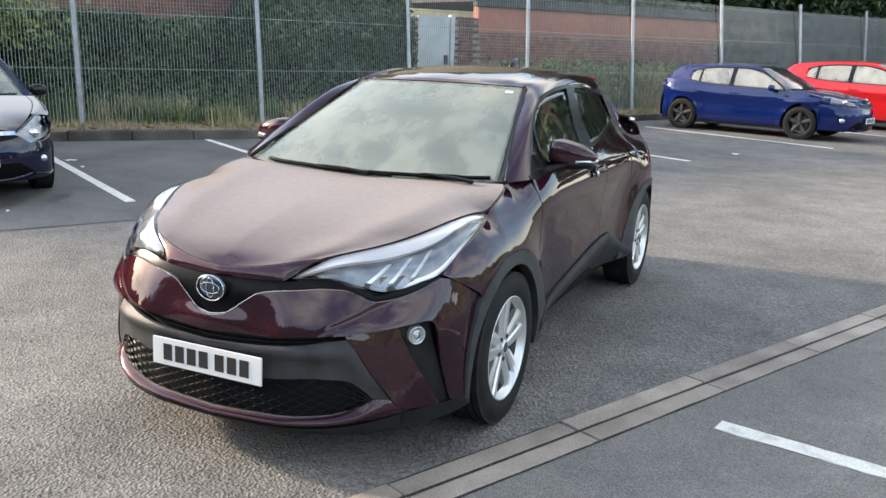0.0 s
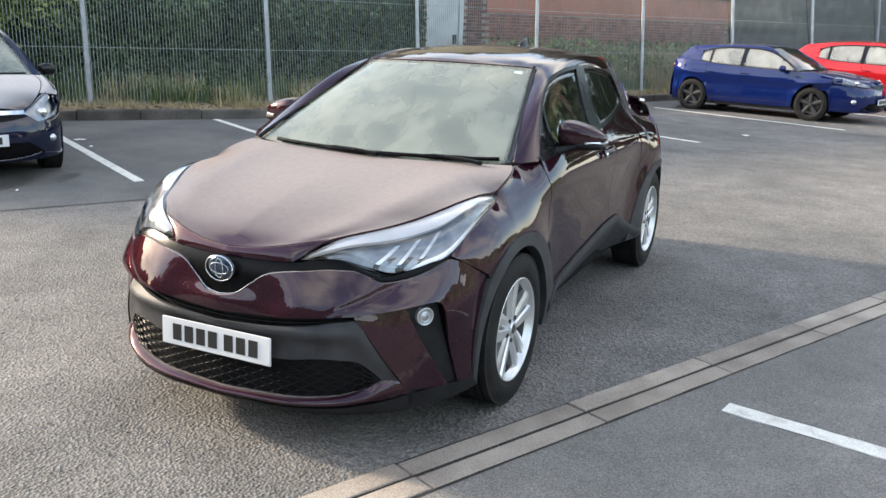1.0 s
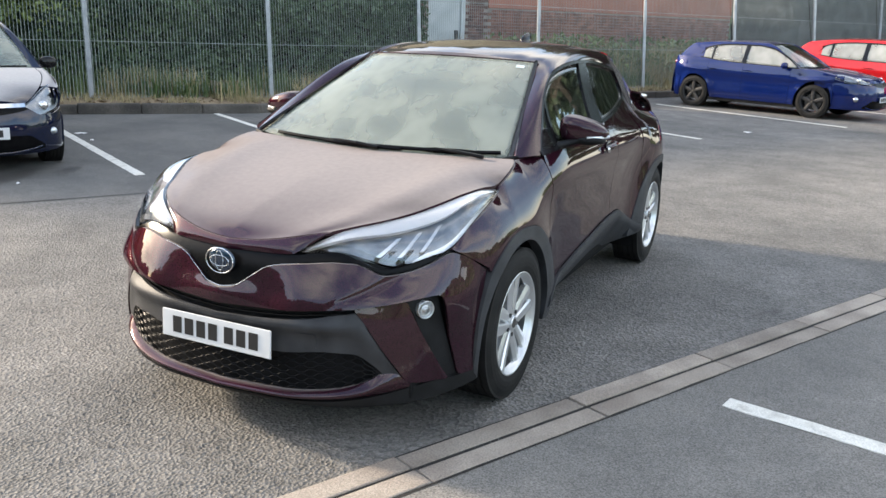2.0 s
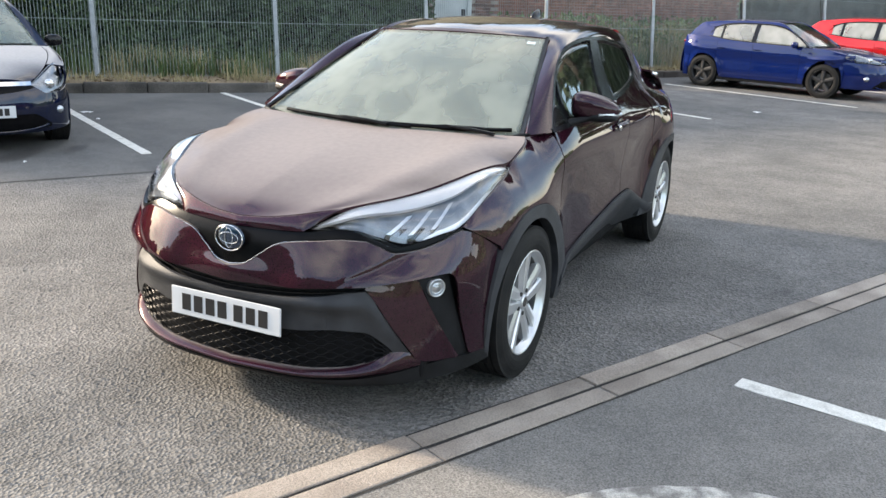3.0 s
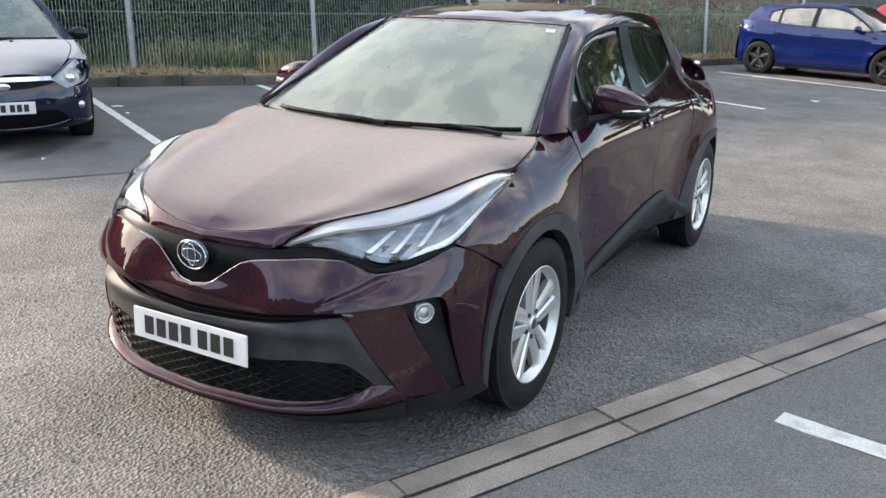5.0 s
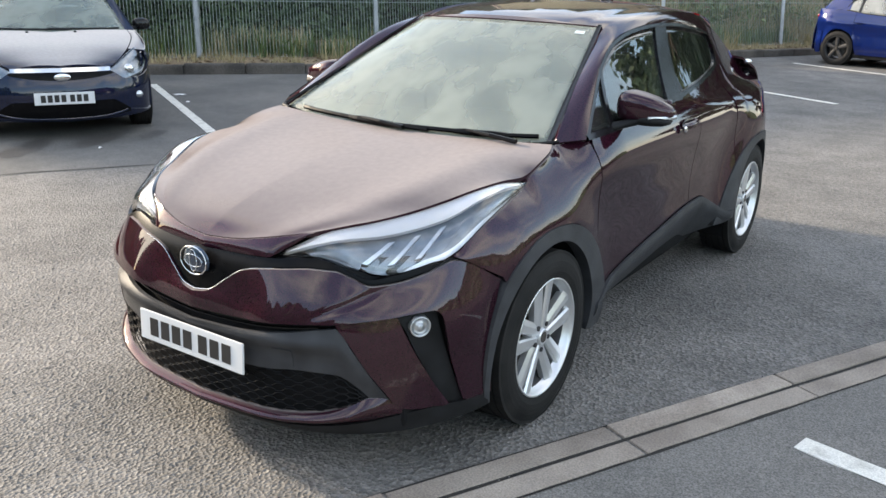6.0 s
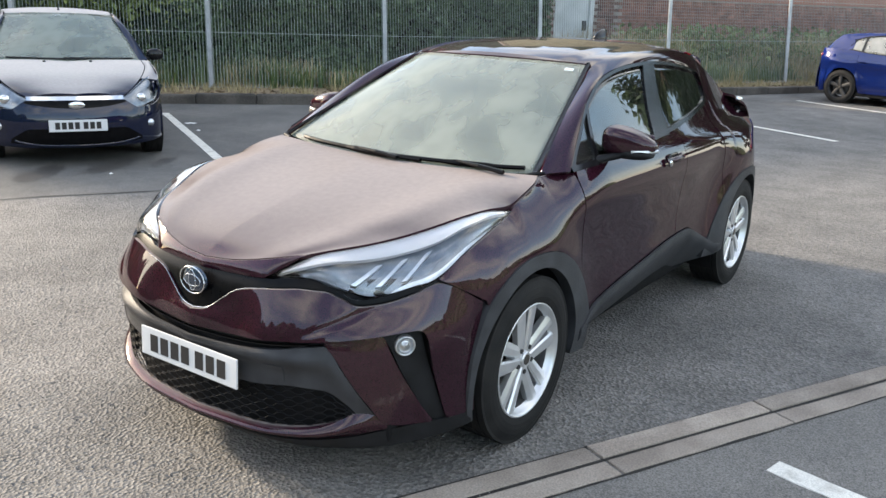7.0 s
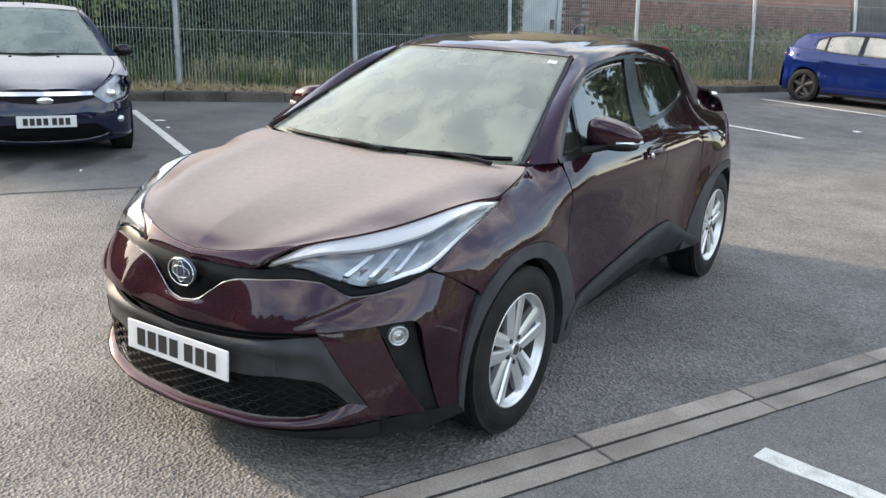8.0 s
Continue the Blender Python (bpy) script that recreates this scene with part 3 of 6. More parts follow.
def tree_belt(points, height, seed):
    """A far, uneven belt of trees added to close the place and darken reflections."""
    bm = bmesh.new()
    rows = []
    for a, b in zip(points, points[1:]):
        a, b = Vector((*a, 0)), Vector((*b, 0))
        n = int((b - a).length / 0.8)
        back = Vector((b.y - a.y, a.x - b.x, 0)).normalized()
        for k in range(n):
            p = a.lerp(b, k / n)
            h = height * (0.78 + 0.35 * noise.noise(p * 0.11 + Vector((seed, 0, 0))) + 0.16 * noise.noise(p * 0.7))
            row = []
            for f, d in ((0.0, 0.0), (0.35, -0.7), (0.7, -0.3), (0.92, 0.6), (1.0, 2.0), (0.6, 3.5), (0.0, 3.8)):
                q = p + back * d
                row.append(bm.verts.new(q + back * 0.7 * noise.noise(q * 0.9 + Vector((0, 0, f * 9))) + Vector((0, 0, h * f))))
            rows.append(row)
    for a, b in zip(rows, rows[1:]):
        for k in range(6):
            bm.faces.new((a[k], b[k], b[k + 1], a[k + 1]))
    ob = part("backdrop", bm, LEAF)
    return tagged(ob, "far belt of trees added round the car park to darken reflections", "trees", kind="structure")


# Belt heights are chosen for what roof, bumper and doors should mirror.
for s0, s1, h in ((-45, 7, 11.0), (7, 22, 17.0), (22, 70, 18.0)):
    tree_belt([F(s0, 27.0).xy, F(s1, 27.0).xy], h, 3.0)
tree_belt([(34, 60), (28, 0)], 6.5, 8.0)
tree_belt([(28, 0), (22, -34), (8, -34)], 5.8, 8.0)
tree_belt([(8, -30), (-50, -28)], 13.0, 8.0)
tree("conifer", (7.3, 25.0, 0), 15.0, 3.6, 26000, 70, "tall dark conifer at the edge of the car park", LEAF, 0.16, True)


# ---- car materials ----
def paint(name, low, high, metal=0.55, dust=(0.30, 0.26, 0.22), film=0.12):
    """Metallic lacquer, fine flake; a film on upward faces paints dust and sky sheen."""
    m = surface(name, low, high, 220, (0.42, 0.55), metal, 1.0, sharp=(0.3, 0.7), local=True)
    nt = m.node_tree
    n, l = nt.nodes, nt.links
    b = n["Principled BSDF"]
    b.inputs["Coat Roughness"].default_value, b.inputs["Specular IOR Level"].default_value, b.inputs["Coat IOR"].default_value = 0.03, 0.0, 1.5
    b.inputs["Specular Tint"].default_value = (*[min(1.0, 4 * c + 0.12) for c in high], 1)
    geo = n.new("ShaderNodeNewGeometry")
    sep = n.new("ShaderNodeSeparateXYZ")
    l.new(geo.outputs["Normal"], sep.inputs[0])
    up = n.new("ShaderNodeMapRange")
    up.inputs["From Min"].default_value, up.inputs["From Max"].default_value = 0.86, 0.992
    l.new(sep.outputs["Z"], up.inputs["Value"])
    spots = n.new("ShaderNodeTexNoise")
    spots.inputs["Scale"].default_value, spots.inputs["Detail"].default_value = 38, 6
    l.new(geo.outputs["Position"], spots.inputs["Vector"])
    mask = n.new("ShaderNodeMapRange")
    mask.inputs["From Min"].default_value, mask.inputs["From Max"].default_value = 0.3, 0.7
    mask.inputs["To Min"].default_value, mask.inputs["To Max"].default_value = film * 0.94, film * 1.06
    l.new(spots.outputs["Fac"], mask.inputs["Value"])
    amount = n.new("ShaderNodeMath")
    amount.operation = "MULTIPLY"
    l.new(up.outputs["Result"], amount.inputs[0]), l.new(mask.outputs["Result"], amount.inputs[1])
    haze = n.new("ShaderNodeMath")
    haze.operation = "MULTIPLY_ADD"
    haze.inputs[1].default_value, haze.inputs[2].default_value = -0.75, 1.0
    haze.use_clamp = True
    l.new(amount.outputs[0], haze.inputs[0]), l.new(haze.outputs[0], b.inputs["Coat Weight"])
    blur = n.new("ShaderNodeMath")
    blur.operation = "MULTIPLY_ADD"
    blur.inputs[1].default_value, blur.inputs[2].default_value = 0.28, 0.03
    l.new(amount.outputs[0], blur.inputs[0]), l.new(blur.outputs[0], b.inputs["Coat Roughness"])
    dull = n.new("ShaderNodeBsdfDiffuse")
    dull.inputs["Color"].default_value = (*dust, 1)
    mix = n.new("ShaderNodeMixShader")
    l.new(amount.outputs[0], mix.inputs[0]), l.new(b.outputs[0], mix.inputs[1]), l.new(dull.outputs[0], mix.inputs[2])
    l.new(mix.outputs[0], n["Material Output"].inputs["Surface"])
    return m


def filmed_glass(name, tint, film, streak=6.0, dust=(0.47, 0.475, 0.415)):
    """Clear glass under an uneven film of dried dust and painted sky brightness."""
    m = clear(name, tint, 0.0, 1.52)
    nt = m.node_tree
    n, l = nt.nodes, nt.links
    geo = n.new("ShaderNodeNewGeometry")
    stretch = n.new("ShaderNodeVectorMath")
    stretch.operation = "MULTIPLY"
    stretch.inputs[1].default_value = (1.3, 0.9, 0.9)
    l.new(geo.outputs["Position"], stretch.inputs[0])
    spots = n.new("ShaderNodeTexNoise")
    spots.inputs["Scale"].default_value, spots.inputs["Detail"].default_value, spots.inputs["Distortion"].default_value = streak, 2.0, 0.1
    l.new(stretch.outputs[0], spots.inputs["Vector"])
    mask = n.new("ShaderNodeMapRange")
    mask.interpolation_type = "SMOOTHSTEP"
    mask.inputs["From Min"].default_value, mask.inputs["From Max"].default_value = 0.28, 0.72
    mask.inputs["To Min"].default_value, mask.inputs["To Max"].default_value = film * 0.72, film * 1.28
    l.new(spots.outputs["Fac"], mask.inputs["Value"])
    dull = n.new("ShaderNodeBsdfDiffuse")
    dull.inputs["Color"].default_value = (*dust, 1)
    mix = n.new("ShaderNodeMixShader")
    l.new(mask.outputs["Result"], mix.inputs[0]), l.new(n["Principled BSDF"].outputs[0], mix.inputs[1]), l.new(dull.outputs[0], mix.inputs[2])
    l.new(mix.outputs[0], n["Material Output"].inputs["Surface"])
    return m


# Film colour and strength also paint the sky mirrored in the bonnet.
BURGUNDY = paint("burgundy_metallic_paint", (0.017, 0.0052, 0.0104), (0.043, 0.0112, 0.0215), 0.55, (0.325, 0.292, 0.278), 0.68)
# Same paint with the film nearly off, for panels that mirror dark trees.
BURGUNDY_BARE = paint("bare_burgundy_paint", (0.017, 0.0052, 0.0104), (0.043, 0.0112, 0.0215), 0.55, (0.290, 0.258, 0.245), 0.05)
BLACK_GLOSS = surface("gloss_black_plastic", (0.006, 0.006, 0.007), (0.010, 0.010, 0.011), 20, (0.12, 0.2), local=True)
GRILLE_BLACK = surface("grille_black", (0.003, 0.003, 0.0035), (0.005, 0.005, 0.0056), 20, (0.2, 0.3), local=True)
GRILLE_BLACK.node_tree.nodes["Principled BSDF"].inputs["Specular IOR Level"].default_value = 0.09
BLACK_MATT = surface("grained_black_plastic", (0.007, 0.0073, 0.008), (0.013, 0.0135, 0.015), 12, (0.5, 0.65), bump=0.0006, grain=900, local=True)
CLADDING = surface("grey_black_cladding", (0.024, 0.0255, 0.029), (0.042, 0.044, 0.049), 10, (0.5, 0.62), bump=0.0005, grain=900, local=True)
CHROME = surface("chrome", (0.72, 0.73, 0.74), (0.80, 0.81, 0.82), 20, (0.06, 0.12), 1.0, local=True)
ALLOY = surface("silver_alloy", (0.60, 0.61, 0.62), (0.70, 0.71, 0.72), 9, (0.28, 0.36), 0.7, 0.3, local=True)
# Shade between the spokes is put into this darker alloy.
BARREL = surface("shaded_barrel_alloy", (0.11, 0.11, 0.113), (0.21, 0.21, 0.213), 9, (0.4, 0.5), 0.6, local=True)
RUBBER = surface("tyre_rubber", (0.009, 0.009, 0.0095), (0.018, 0.0175, 0.017), 9, (0.65, 0.8), bump=0.0008, grain=300, local=True)
DISC = surface("brake_disc_iron", (0.07, 0.065, 0.06), (0.13, 0.12, 0.11), 15, (0.4, 0.55), 0.8, local=True)
CABIN = surface("dark_cabin_trim", (0.006, 0.006, 0.0065), (0.012, 0.012, 0.013), 10, (0.7, 0.85), local=True)
GLASS = clear("lamp_glass", (0.97, 0.98, 0.99), 0.02, 1.48)
SIDE_GLASS = filmed_glass("tinted_side_glass", (0.55, 0.62, 0.58), 0.02)
PRIVACY = filmed_glass("dark_privacy_glass", (0.06, 0.075, 0.07), 0.015)
# Whitish film paints reflected sky into the parked cars' side panes.
PALE_GLASS = filmed_glass("pale_side_glass", (0.80, 0.85, 0.82), 0.42, 2.5, (0.50, 0.51, 0.49))
# Pale film takes over part of the screen's sky reflection.
SCREEN = filmed_glass("filmed_windscreen_glass", (0.72, 0.80, 0.74), 0.46, 4.5, (0.325, 0.358, 0.318))
PLATE_WHITE = surface("plate_white", (0.63, 0.64, 0.65), (0.69, 0.70, 0.71), 8, (0.3, 0.4), local=True)
PLATE_BLACK = surface("plate_black", (0.015, 0.015, 0.016), (0.02, 0.02, 0.021), 8, (0.35, 0.45), local=True)
# White strip with a faint glow added.
DAY_LIGHT = surface("white_running_light", (0.66, 0.665, 0.685), (0.72, 0.725, 0.745), 6, (0.25, 0.35), 0.0, 0.5, local=True)
DAY_LIGHT.node_tree.nodes["Principled BSDF"].inputs["Emission Color"].default_value = (1.0, 1.0, 1.0, 1)
DAY_LIGHT.node_tree.nodes["Principled BSDF"].inputs["Emission Strength"].default_value = 0.03
LAMP_SILVER = surface("silvered_reflector", (0.55, 0.58, 0.61), (0.68, 0.71, 0.74), 30, (0.26, 0.36), 0.85, local=True)
LAMP_DARK = surface("smoked_lamp_housing", (0.17, 0.195, 0.225), (0.30, 0.335, 0.37), 15, (0.25, 0.35), 0.6, local=True)
for m, level in ((BLACK_GLOSS, 0.3), (BLACK_MATT, 0.2), (CABIN, 0.1), (RUBBER, 0.2), (CLADDING, 0.35)):
    m.node_tree.nodes["Principled BSDF"].inputs["Specular IOR Level"].default_value = level
LAMP_RED = surface("red_lamp_lens", (0.16, 0.008, 0.012), (0.24, 0.012, 0.016), 20, (0.08, 0.14), 0.0, 1.0, local=True)
BADGE_BLUE = surface("dark_blue_badge", (0.012, 0.03, 0.06), (0.02, 0.05, 0.09), 30, (0.1, 0.16), 0.3, 1.0, local=True)
CLEAR_GLASS = filmed_glass("clear_side_glass", (0.86, 0.90, 0.88), 0.05)
MIRROR = surface("mirror_glass", (0.85, 0.86, 0.87), (0.88, 0.89, 0.9), 5, (0.01, 0.02), 1.0, local=True)
PAPER = surface("white_sticker", (0.6, 0.66, 0.64), (0.68, 0.73, 0.7), 30, (0.5, 0.6), local=True)


# ---- panel builders ----
def panel(f, a0, a1, lo, hi, na=24, nv=10, gap=0.0025, deep=0.014, sharp=False):
    """A skin with turned-in edges: f(a, v, out) for a from a0 to a1 and v between two curves."""
    bm = bmesh.new()
    a0, a1 = a0 + gap, a1 - gap

    def at(i, j, out=0.0):
        a = a0 + (a1 - a0) * i / na
        l, h = lo(a), hi(a)
        g = min(gap, abs(h - l) * 0.3)
        return Vector(f(a, l + g + (h - l - 2 * g) * j / nv, out))

    rows = [[bm.verts.new(at(i, j)) for j in range(nv + 1)] for i in range(na + 1)]
    for a, b in zip(rows, rows[1:]):
        for j in range(nv):
            bm.faces.new((a[j], b[j], b[j + 1], a[j + 1]))
    ring = [(i, 0) for i in range(na + 1)] + [(na, j) for j in range(1, nv + 1)] + [(i, nv) for i in range(na - 1, -1, -1)] + [(0, j) for j in range(nv - 1, 0, -1)]
    top = [bm.verts.new(at(*k)) for k in ring]
    low = [bm.verts.new(at(*k, -deep)) for k in ring]
    for k in range(len(ring)):
        q = (k + 1) % len(ring)
        bm.faces.new((top[k], low[k], low[q], top[q]))
    bmesh.ops.dissolve_degenerate(bm, edges=bm.edges, dist=1e-5)
    return bm


def pane(f, a0, a1, lo, hi, na=24, nv=10, thick=0.005):
    """A closed sheet of glass."""
    bm = bmesh.new()
    skins = []
    for out in (0.0, -thick):
        rows = []
        for i in range(na + 1):
            a = a0 + (a1 - a0) * i / na
            l, h = lo(a), hi(a)
            rows.append([bm.verts.new(Vector(f(a, l + (h - l) * j / nv, out))) for j in range(nv + 1)])
        for a, b in zip(rows, rows[1:]):
            for j in range(nv):
                bm.faces.new((a[j], b[j], b[j + 1], a[j + 1]) if out == 0.0 else (a[j], a[j + 1], b[j + 1], b[j]))
        skins.append(rows)
    ring = [(i, 0) for i in range(na + 1)] + [(na, j) for j in range(1, nv + 1)] + [(i, nv) for i in range(na - 1, -1, -1)] + [(0, j) for j in range(nv - 1, 0, -1)]
    for k in range(len(ring)):
        (i, j), (p, q) = ring[k], ring[(k + 1) % len(ring)]
        bm.faces.new((skins[0][i][j], skins[1][i][j], skins[1][p][q], skins[0][p][q]))
    bmesh.ops.dissolve_degenerate(bm, edges=bm.edges, dist=1e-5)
    bmesh.ops.recalc_face_normals(bm, faces=bm.faces)
    return bm


def spline(pts):
    """A smooth 3D line through points, by t from 0 to 1."""
    pts = [Vector(p) for p in pts]

    def at(t):
        s = min(max(t, 0.0), 1.0) * (len(pts) - 1)
        i = min(int(s), len(pts) - 2)
        s -= i
        p1, p2 = pts[i], pts[i + 1]
        p0 = pts[i - 1] if i else p1 * 2 - p2
        p3 = pts[i + 2] if i + 2 < len(pts) else p2 * 2 - p1
        return 0.5 * (2 * p1 + (p2 - p0) * s + (2 * p0 - 5 * p1 + 4 * p2 - p3) * s * s + (3 * p1 - p0 - 3 * p2 + p3) * s ** 3)

    return at


def between(lower, upper, bulge=0.0, way=(0.6, -0.6, 0.5)):
    """A skin spanned between two splines, standing proud in its middle."""
    w = Vector(way).normalized()

    def f(a, v, out=0.0):
        return lower(a).lerp(upper(a), v) + w * (bulge * 4 * v * (1 - v) * min(1.0, 4 * a * (1 - a) + 0.2) + out)

    return f


zero, one = (lambda a: 0.0), (lambda a: 1.0)


def flipped(bm):
    """A copy of bm mirrored to the car's other side."""
    me = bpy.data.meshes.new("half")
    bm.to_mesh(me)
    other = bmesh.new()
    other.from_mesh(me)
    bpy.data.meshes.remove(me)
    for v in other.verts:
        v.co.x = -v.co.x
    bmesh.ops.reverse_faces(other, faces=other.faces)
    return other


def pair(name, bm, material, parents, label="", smooth=True):
    """The part for both sides of a car: parents is one thing or a pair of parts."""
    two = parents if isinstance(parents, tuple) else (parents, parents)
    other = flipped(bm)
    return part(name, bm, material, two[0], label, smooth), part(name, other, material, two[1], label, smooth)


def lathe(profile, sides=40):
    """Turned about the x axis from (x, radius) pairs."""
    bm = bmesh.new()
    rings = [[bm.verts.new((x, r * math.cos(a), r * math.sin(a))) for a in (2 * math.pi * k / sides for k in range(sides))] for x, r in profile]
    for a, b in zip(rings, rings[1:]):
        for k in range(sides):
            bm.faces.new((a[k], a[(k + 1) % sides], b[(k + 1) % sides], b[k]))
    bmesh.ops.recalc_face_normals(bm, faces=bm.faces)
    return bm


def wheel(parent, x, y, z, radius, width, rim, face, spokes, double, metal, turn=0.0):
    """A wheel with its outer face towards +x (towards -x where x is negative)."""
    s = 1 if x > 0 else -1
    hub = new("wheel")
    hub.parent = parent
    hub.matrix_world = Matrix.Translation((x, y, z)) @ Matrix.Rotation(turn, 4, "Z") @ Matrix.Rotation(0 if s > 0 else math.pi, 4, "Z")
    w = width / 2
    r0 = radius
    profile = [(-w * 0.7, rim), (-w, rim + 0.02), (-w, r0 - 0.05), (-w * 0.86, r0 - 0.012)]
    for k in range(5):
        c = -w * 0.72 + w * 1.44 * k / 4
        profile += [(c - w * 0.14, r0), (c + w * 0.14, r0)] + ([(c + w * 0.15, r0 - 0.008), (c + w * 0.21, r0 - 0.008)] if k < 4 else [])
    profile += [(w * 0.86, r0 - 0.012), (w * 0.97, r0 - 0.04), (w, r0 - 0.06), (w * 1.0, rim + 0.03), (w * 0.94, rim + 0.008), (w * 0.7, rim)]
    part("tyre", lathe(profile, 64), RUBBER, hub, smooth=False)
    bm = lathe([(w * 0.93, rim + 0.005), (w * 0.955, rim + 0.002), (w * 0.93, rim - 0.003), (w * 0.78, rim - 0.006), (w * 0.60, rim - 0.020)], 56)
    part("rim", bm, metal, hub, smooth=True)
    part("barrel", lathe([(w * 0.62, rim - 0.017), (w * 0.1, rim - 0.026), (-w * 0.6, rim - 0.03), (-w * 0.9, rim)], 48), BARREL if metal == ALLOY else CABIN, hub, smooth=True)
    bm = lathe([(w * 0.1, 0.02), (w * 0.1, rim * 0.72), (w * 0.02, rim * 0.72), (w * 0.02, 0.02)], 32)
    part("brake_disc", bm, DISC, hub)
    bm = lathe([(face - 0.010, 0.001), (face - 0.006, 0.020), (face - 0.004, 0.029), (face - 0.008, 0.033), (face - 0.022, 0.035), (face - 0.024, 0.062), (face - 0.06, 0.070)], 32)
    cap = part("hub_cap", bm, metal, hub, smooth=False)
    bm = lathe([(face - 0.003, 0.001), (face - 0.003, 0.021), (face - 0.010, 0.022)], 24)
    part("cap_disc", bm, DISC, cap)
    angles = []
    for k in range(spokes):
        base = 2 * math.pi * k / spokes + math.pi / 2
        angles += [(base, -1), (base, 1)] if double else [(base, 0)]
    for base, half in angles:
        bm = bmesh.new()
        rows = []
        for i in range(7):
            t = i / 6
            r = 0.030 + (rim - 0.038) * t
            off = half * (0.022 + 0.026 * t)
            wide = (0.0215 + 0.0105 * t) if double else (0.030 + 0.010 * t)
            x0 = face - 0.014 + 0.006 * t
            slant = 0.5 * half if double else 0.0
            ring = [(-wide * 0.9, -0.034), (-wide, -0.008), (-wide * (0.45 + slant * 0.6), 0.0), (wide * (0.45 - slant * 0.6), 0.0), (wide, -0.008), (wide * 0.9, -0.034)]
            rows.append([bm.verts.new((x0 + b, math.cos(base) * r - math.sin(base) * (off + a), math.sin(base) * r + math.cos(base) * (off + a))) for a, b in ring])
        for a, b in zip(rows, rows[1:]):
            for j in range(6):
                bm.faces.new((a[j], a[(j + 1) % 6], b[(j + 1) % 6], b[j]))
        bm.faces.new(rows[0]), bm.faces.new(rows[-1][::-1])
        bmesh.ops.recalc_face_normals(bm, faces=bm.faces)
        part("spoke", bm, metal, hub)
    for k in range(5):
        a = 2 * math.pi * (k + 0.5) / 5 + math.pi / 2
        bm = bmesh.new()
        tube(bm, [(face - 0.03, math.cos(a) * 0.053, math.sin(a) * 0.053), (face - 0.009, math.cos(a) * 0.053, math.sin(a) * 0.053)], 0.010, 8)
        part("wheel_nut", bm, PLATE_BLACK, hub)
    return hub


def number_plate(parent, at, bars):
    """A white plate whose registration is shown as plain dark bars."""
    plate = part("number_plate", box(bmesh.new(), -0.26, 0.26, -0.004, 0.004, -0.0555, 0.0555, 0.0035), PLATE_WHITE, parent, "white number plate with dark bars")
    plate.matrix_world = at
    for x0, x1 in bars:
        bm = box(bmesh.new(), x0, x1, -0.006, -0.0035, -0.033, 0.033, 0.0)
        part("plate_bar", bm, PLATE_BLACK, plate).matrix_world = at
    return plate


def ellipsoid(centre, half, power=2.6, rings=14, sides=24, taper=None):
    """A rounded-box form."""
    bm = bmesh.new()

    def sp(v, e):
        return math.copysign(abs(v) ** e, v)

    e = 2 / power
    rows = []
    for i in range(rings + 1):
        p = -math.pi / 2 + math.pi * i / rings
        row = []
        for k in range(sides):
            q = 2 * math.pi * k / sides
            v = Vector((sp(math.cos(p), e) * sp(math.cos(q), e), sp(math.cos(p), e) * sp(math.sin(q), e), sp(math.sin(p), e)))
            if taper:
                v = taper(v)
            row.append(bm.verts.new(Vector(centre) + Vector((v.x * half[0], v.y * half[1], v.z * half[2]))))
        rows.append(row)
    for a, b in zip(rows, rows[1:]):
        for k in range(sides):
            bm.faces.new((a[k], a[(k + 1) % sides], b[(k + 1) % sides], b[k]))
    bmesh.ops.remove_doubles(bm, verts=bm.verts, dist=1e-5)
    bmesh.ops.recalc_face_normals(bm, faces=bm.faces)
    return bm

# ---- the burgundy crossover: its shape ----
def curve(*keys):
    """A smooth function through (place, value) keys, without overshoot."""
    xs, ys = [k[0] for k in keys], [k[1] for k in keys]
    d = [(ys[i + 1] - ys[i]) / (xs[i + 1] - xs[i]) for i in range(len(xs) - 1)]
    m = [d[0]] + [0 if a * b <= 0 else 2 * a * b / (a + b) for a, b in zip(d, d[1:])] + [d[-1]]

    def value(x):
        if x <= xs[0]:
            return ys[0]
        if x >= xs[-1]:
            return ys[-1]
        i = max(j for j in range(len(xs) - 1) if xs[j] <= x)
        h = xs[i + 1] - xs[i]
        t = (x - xs[i]) / h
        return (ys[i] * (1 + 2 * t) * (1 - t) ** 2 + m[i] * h * t * (1 - t) ** 2 + ys[i + 1] * t * t * (3 - 2 * t) + m[i + 1] * h * t * t * (t - 1))

    return value


def bump(d, w):
    return math.exp(-(d / w) ** 2)


# the nose: u runs round it from the middle, in metres; z is the height
NOSE_X = curve((0, 0), (0.26, 0.259), (0.46, 0.452), (0.64, 0.606), (0.78, 0.705), (0.90, 0.772), (1.02, 0.824), (1.12, 0.852), (1.25, 0.872))
NOSE_Y = curve((0, 0), (0.26, 0.018), (0.46, 0.066), (0.64, 0.155), (0.78, 0.252), (0.90, 0.352), (1.02, 0.460), (1.12, 0.556), (1.25, 0.685))
NOSE_F = curve((0.12, -2.17), (0.19, -2.235), (0.30, -2.246), (0.45, -2.250), (0.54, -2.243), (0.62, -2.222), (0.70, -2.202), (0.765, -2.165), (0.82, -2.09))


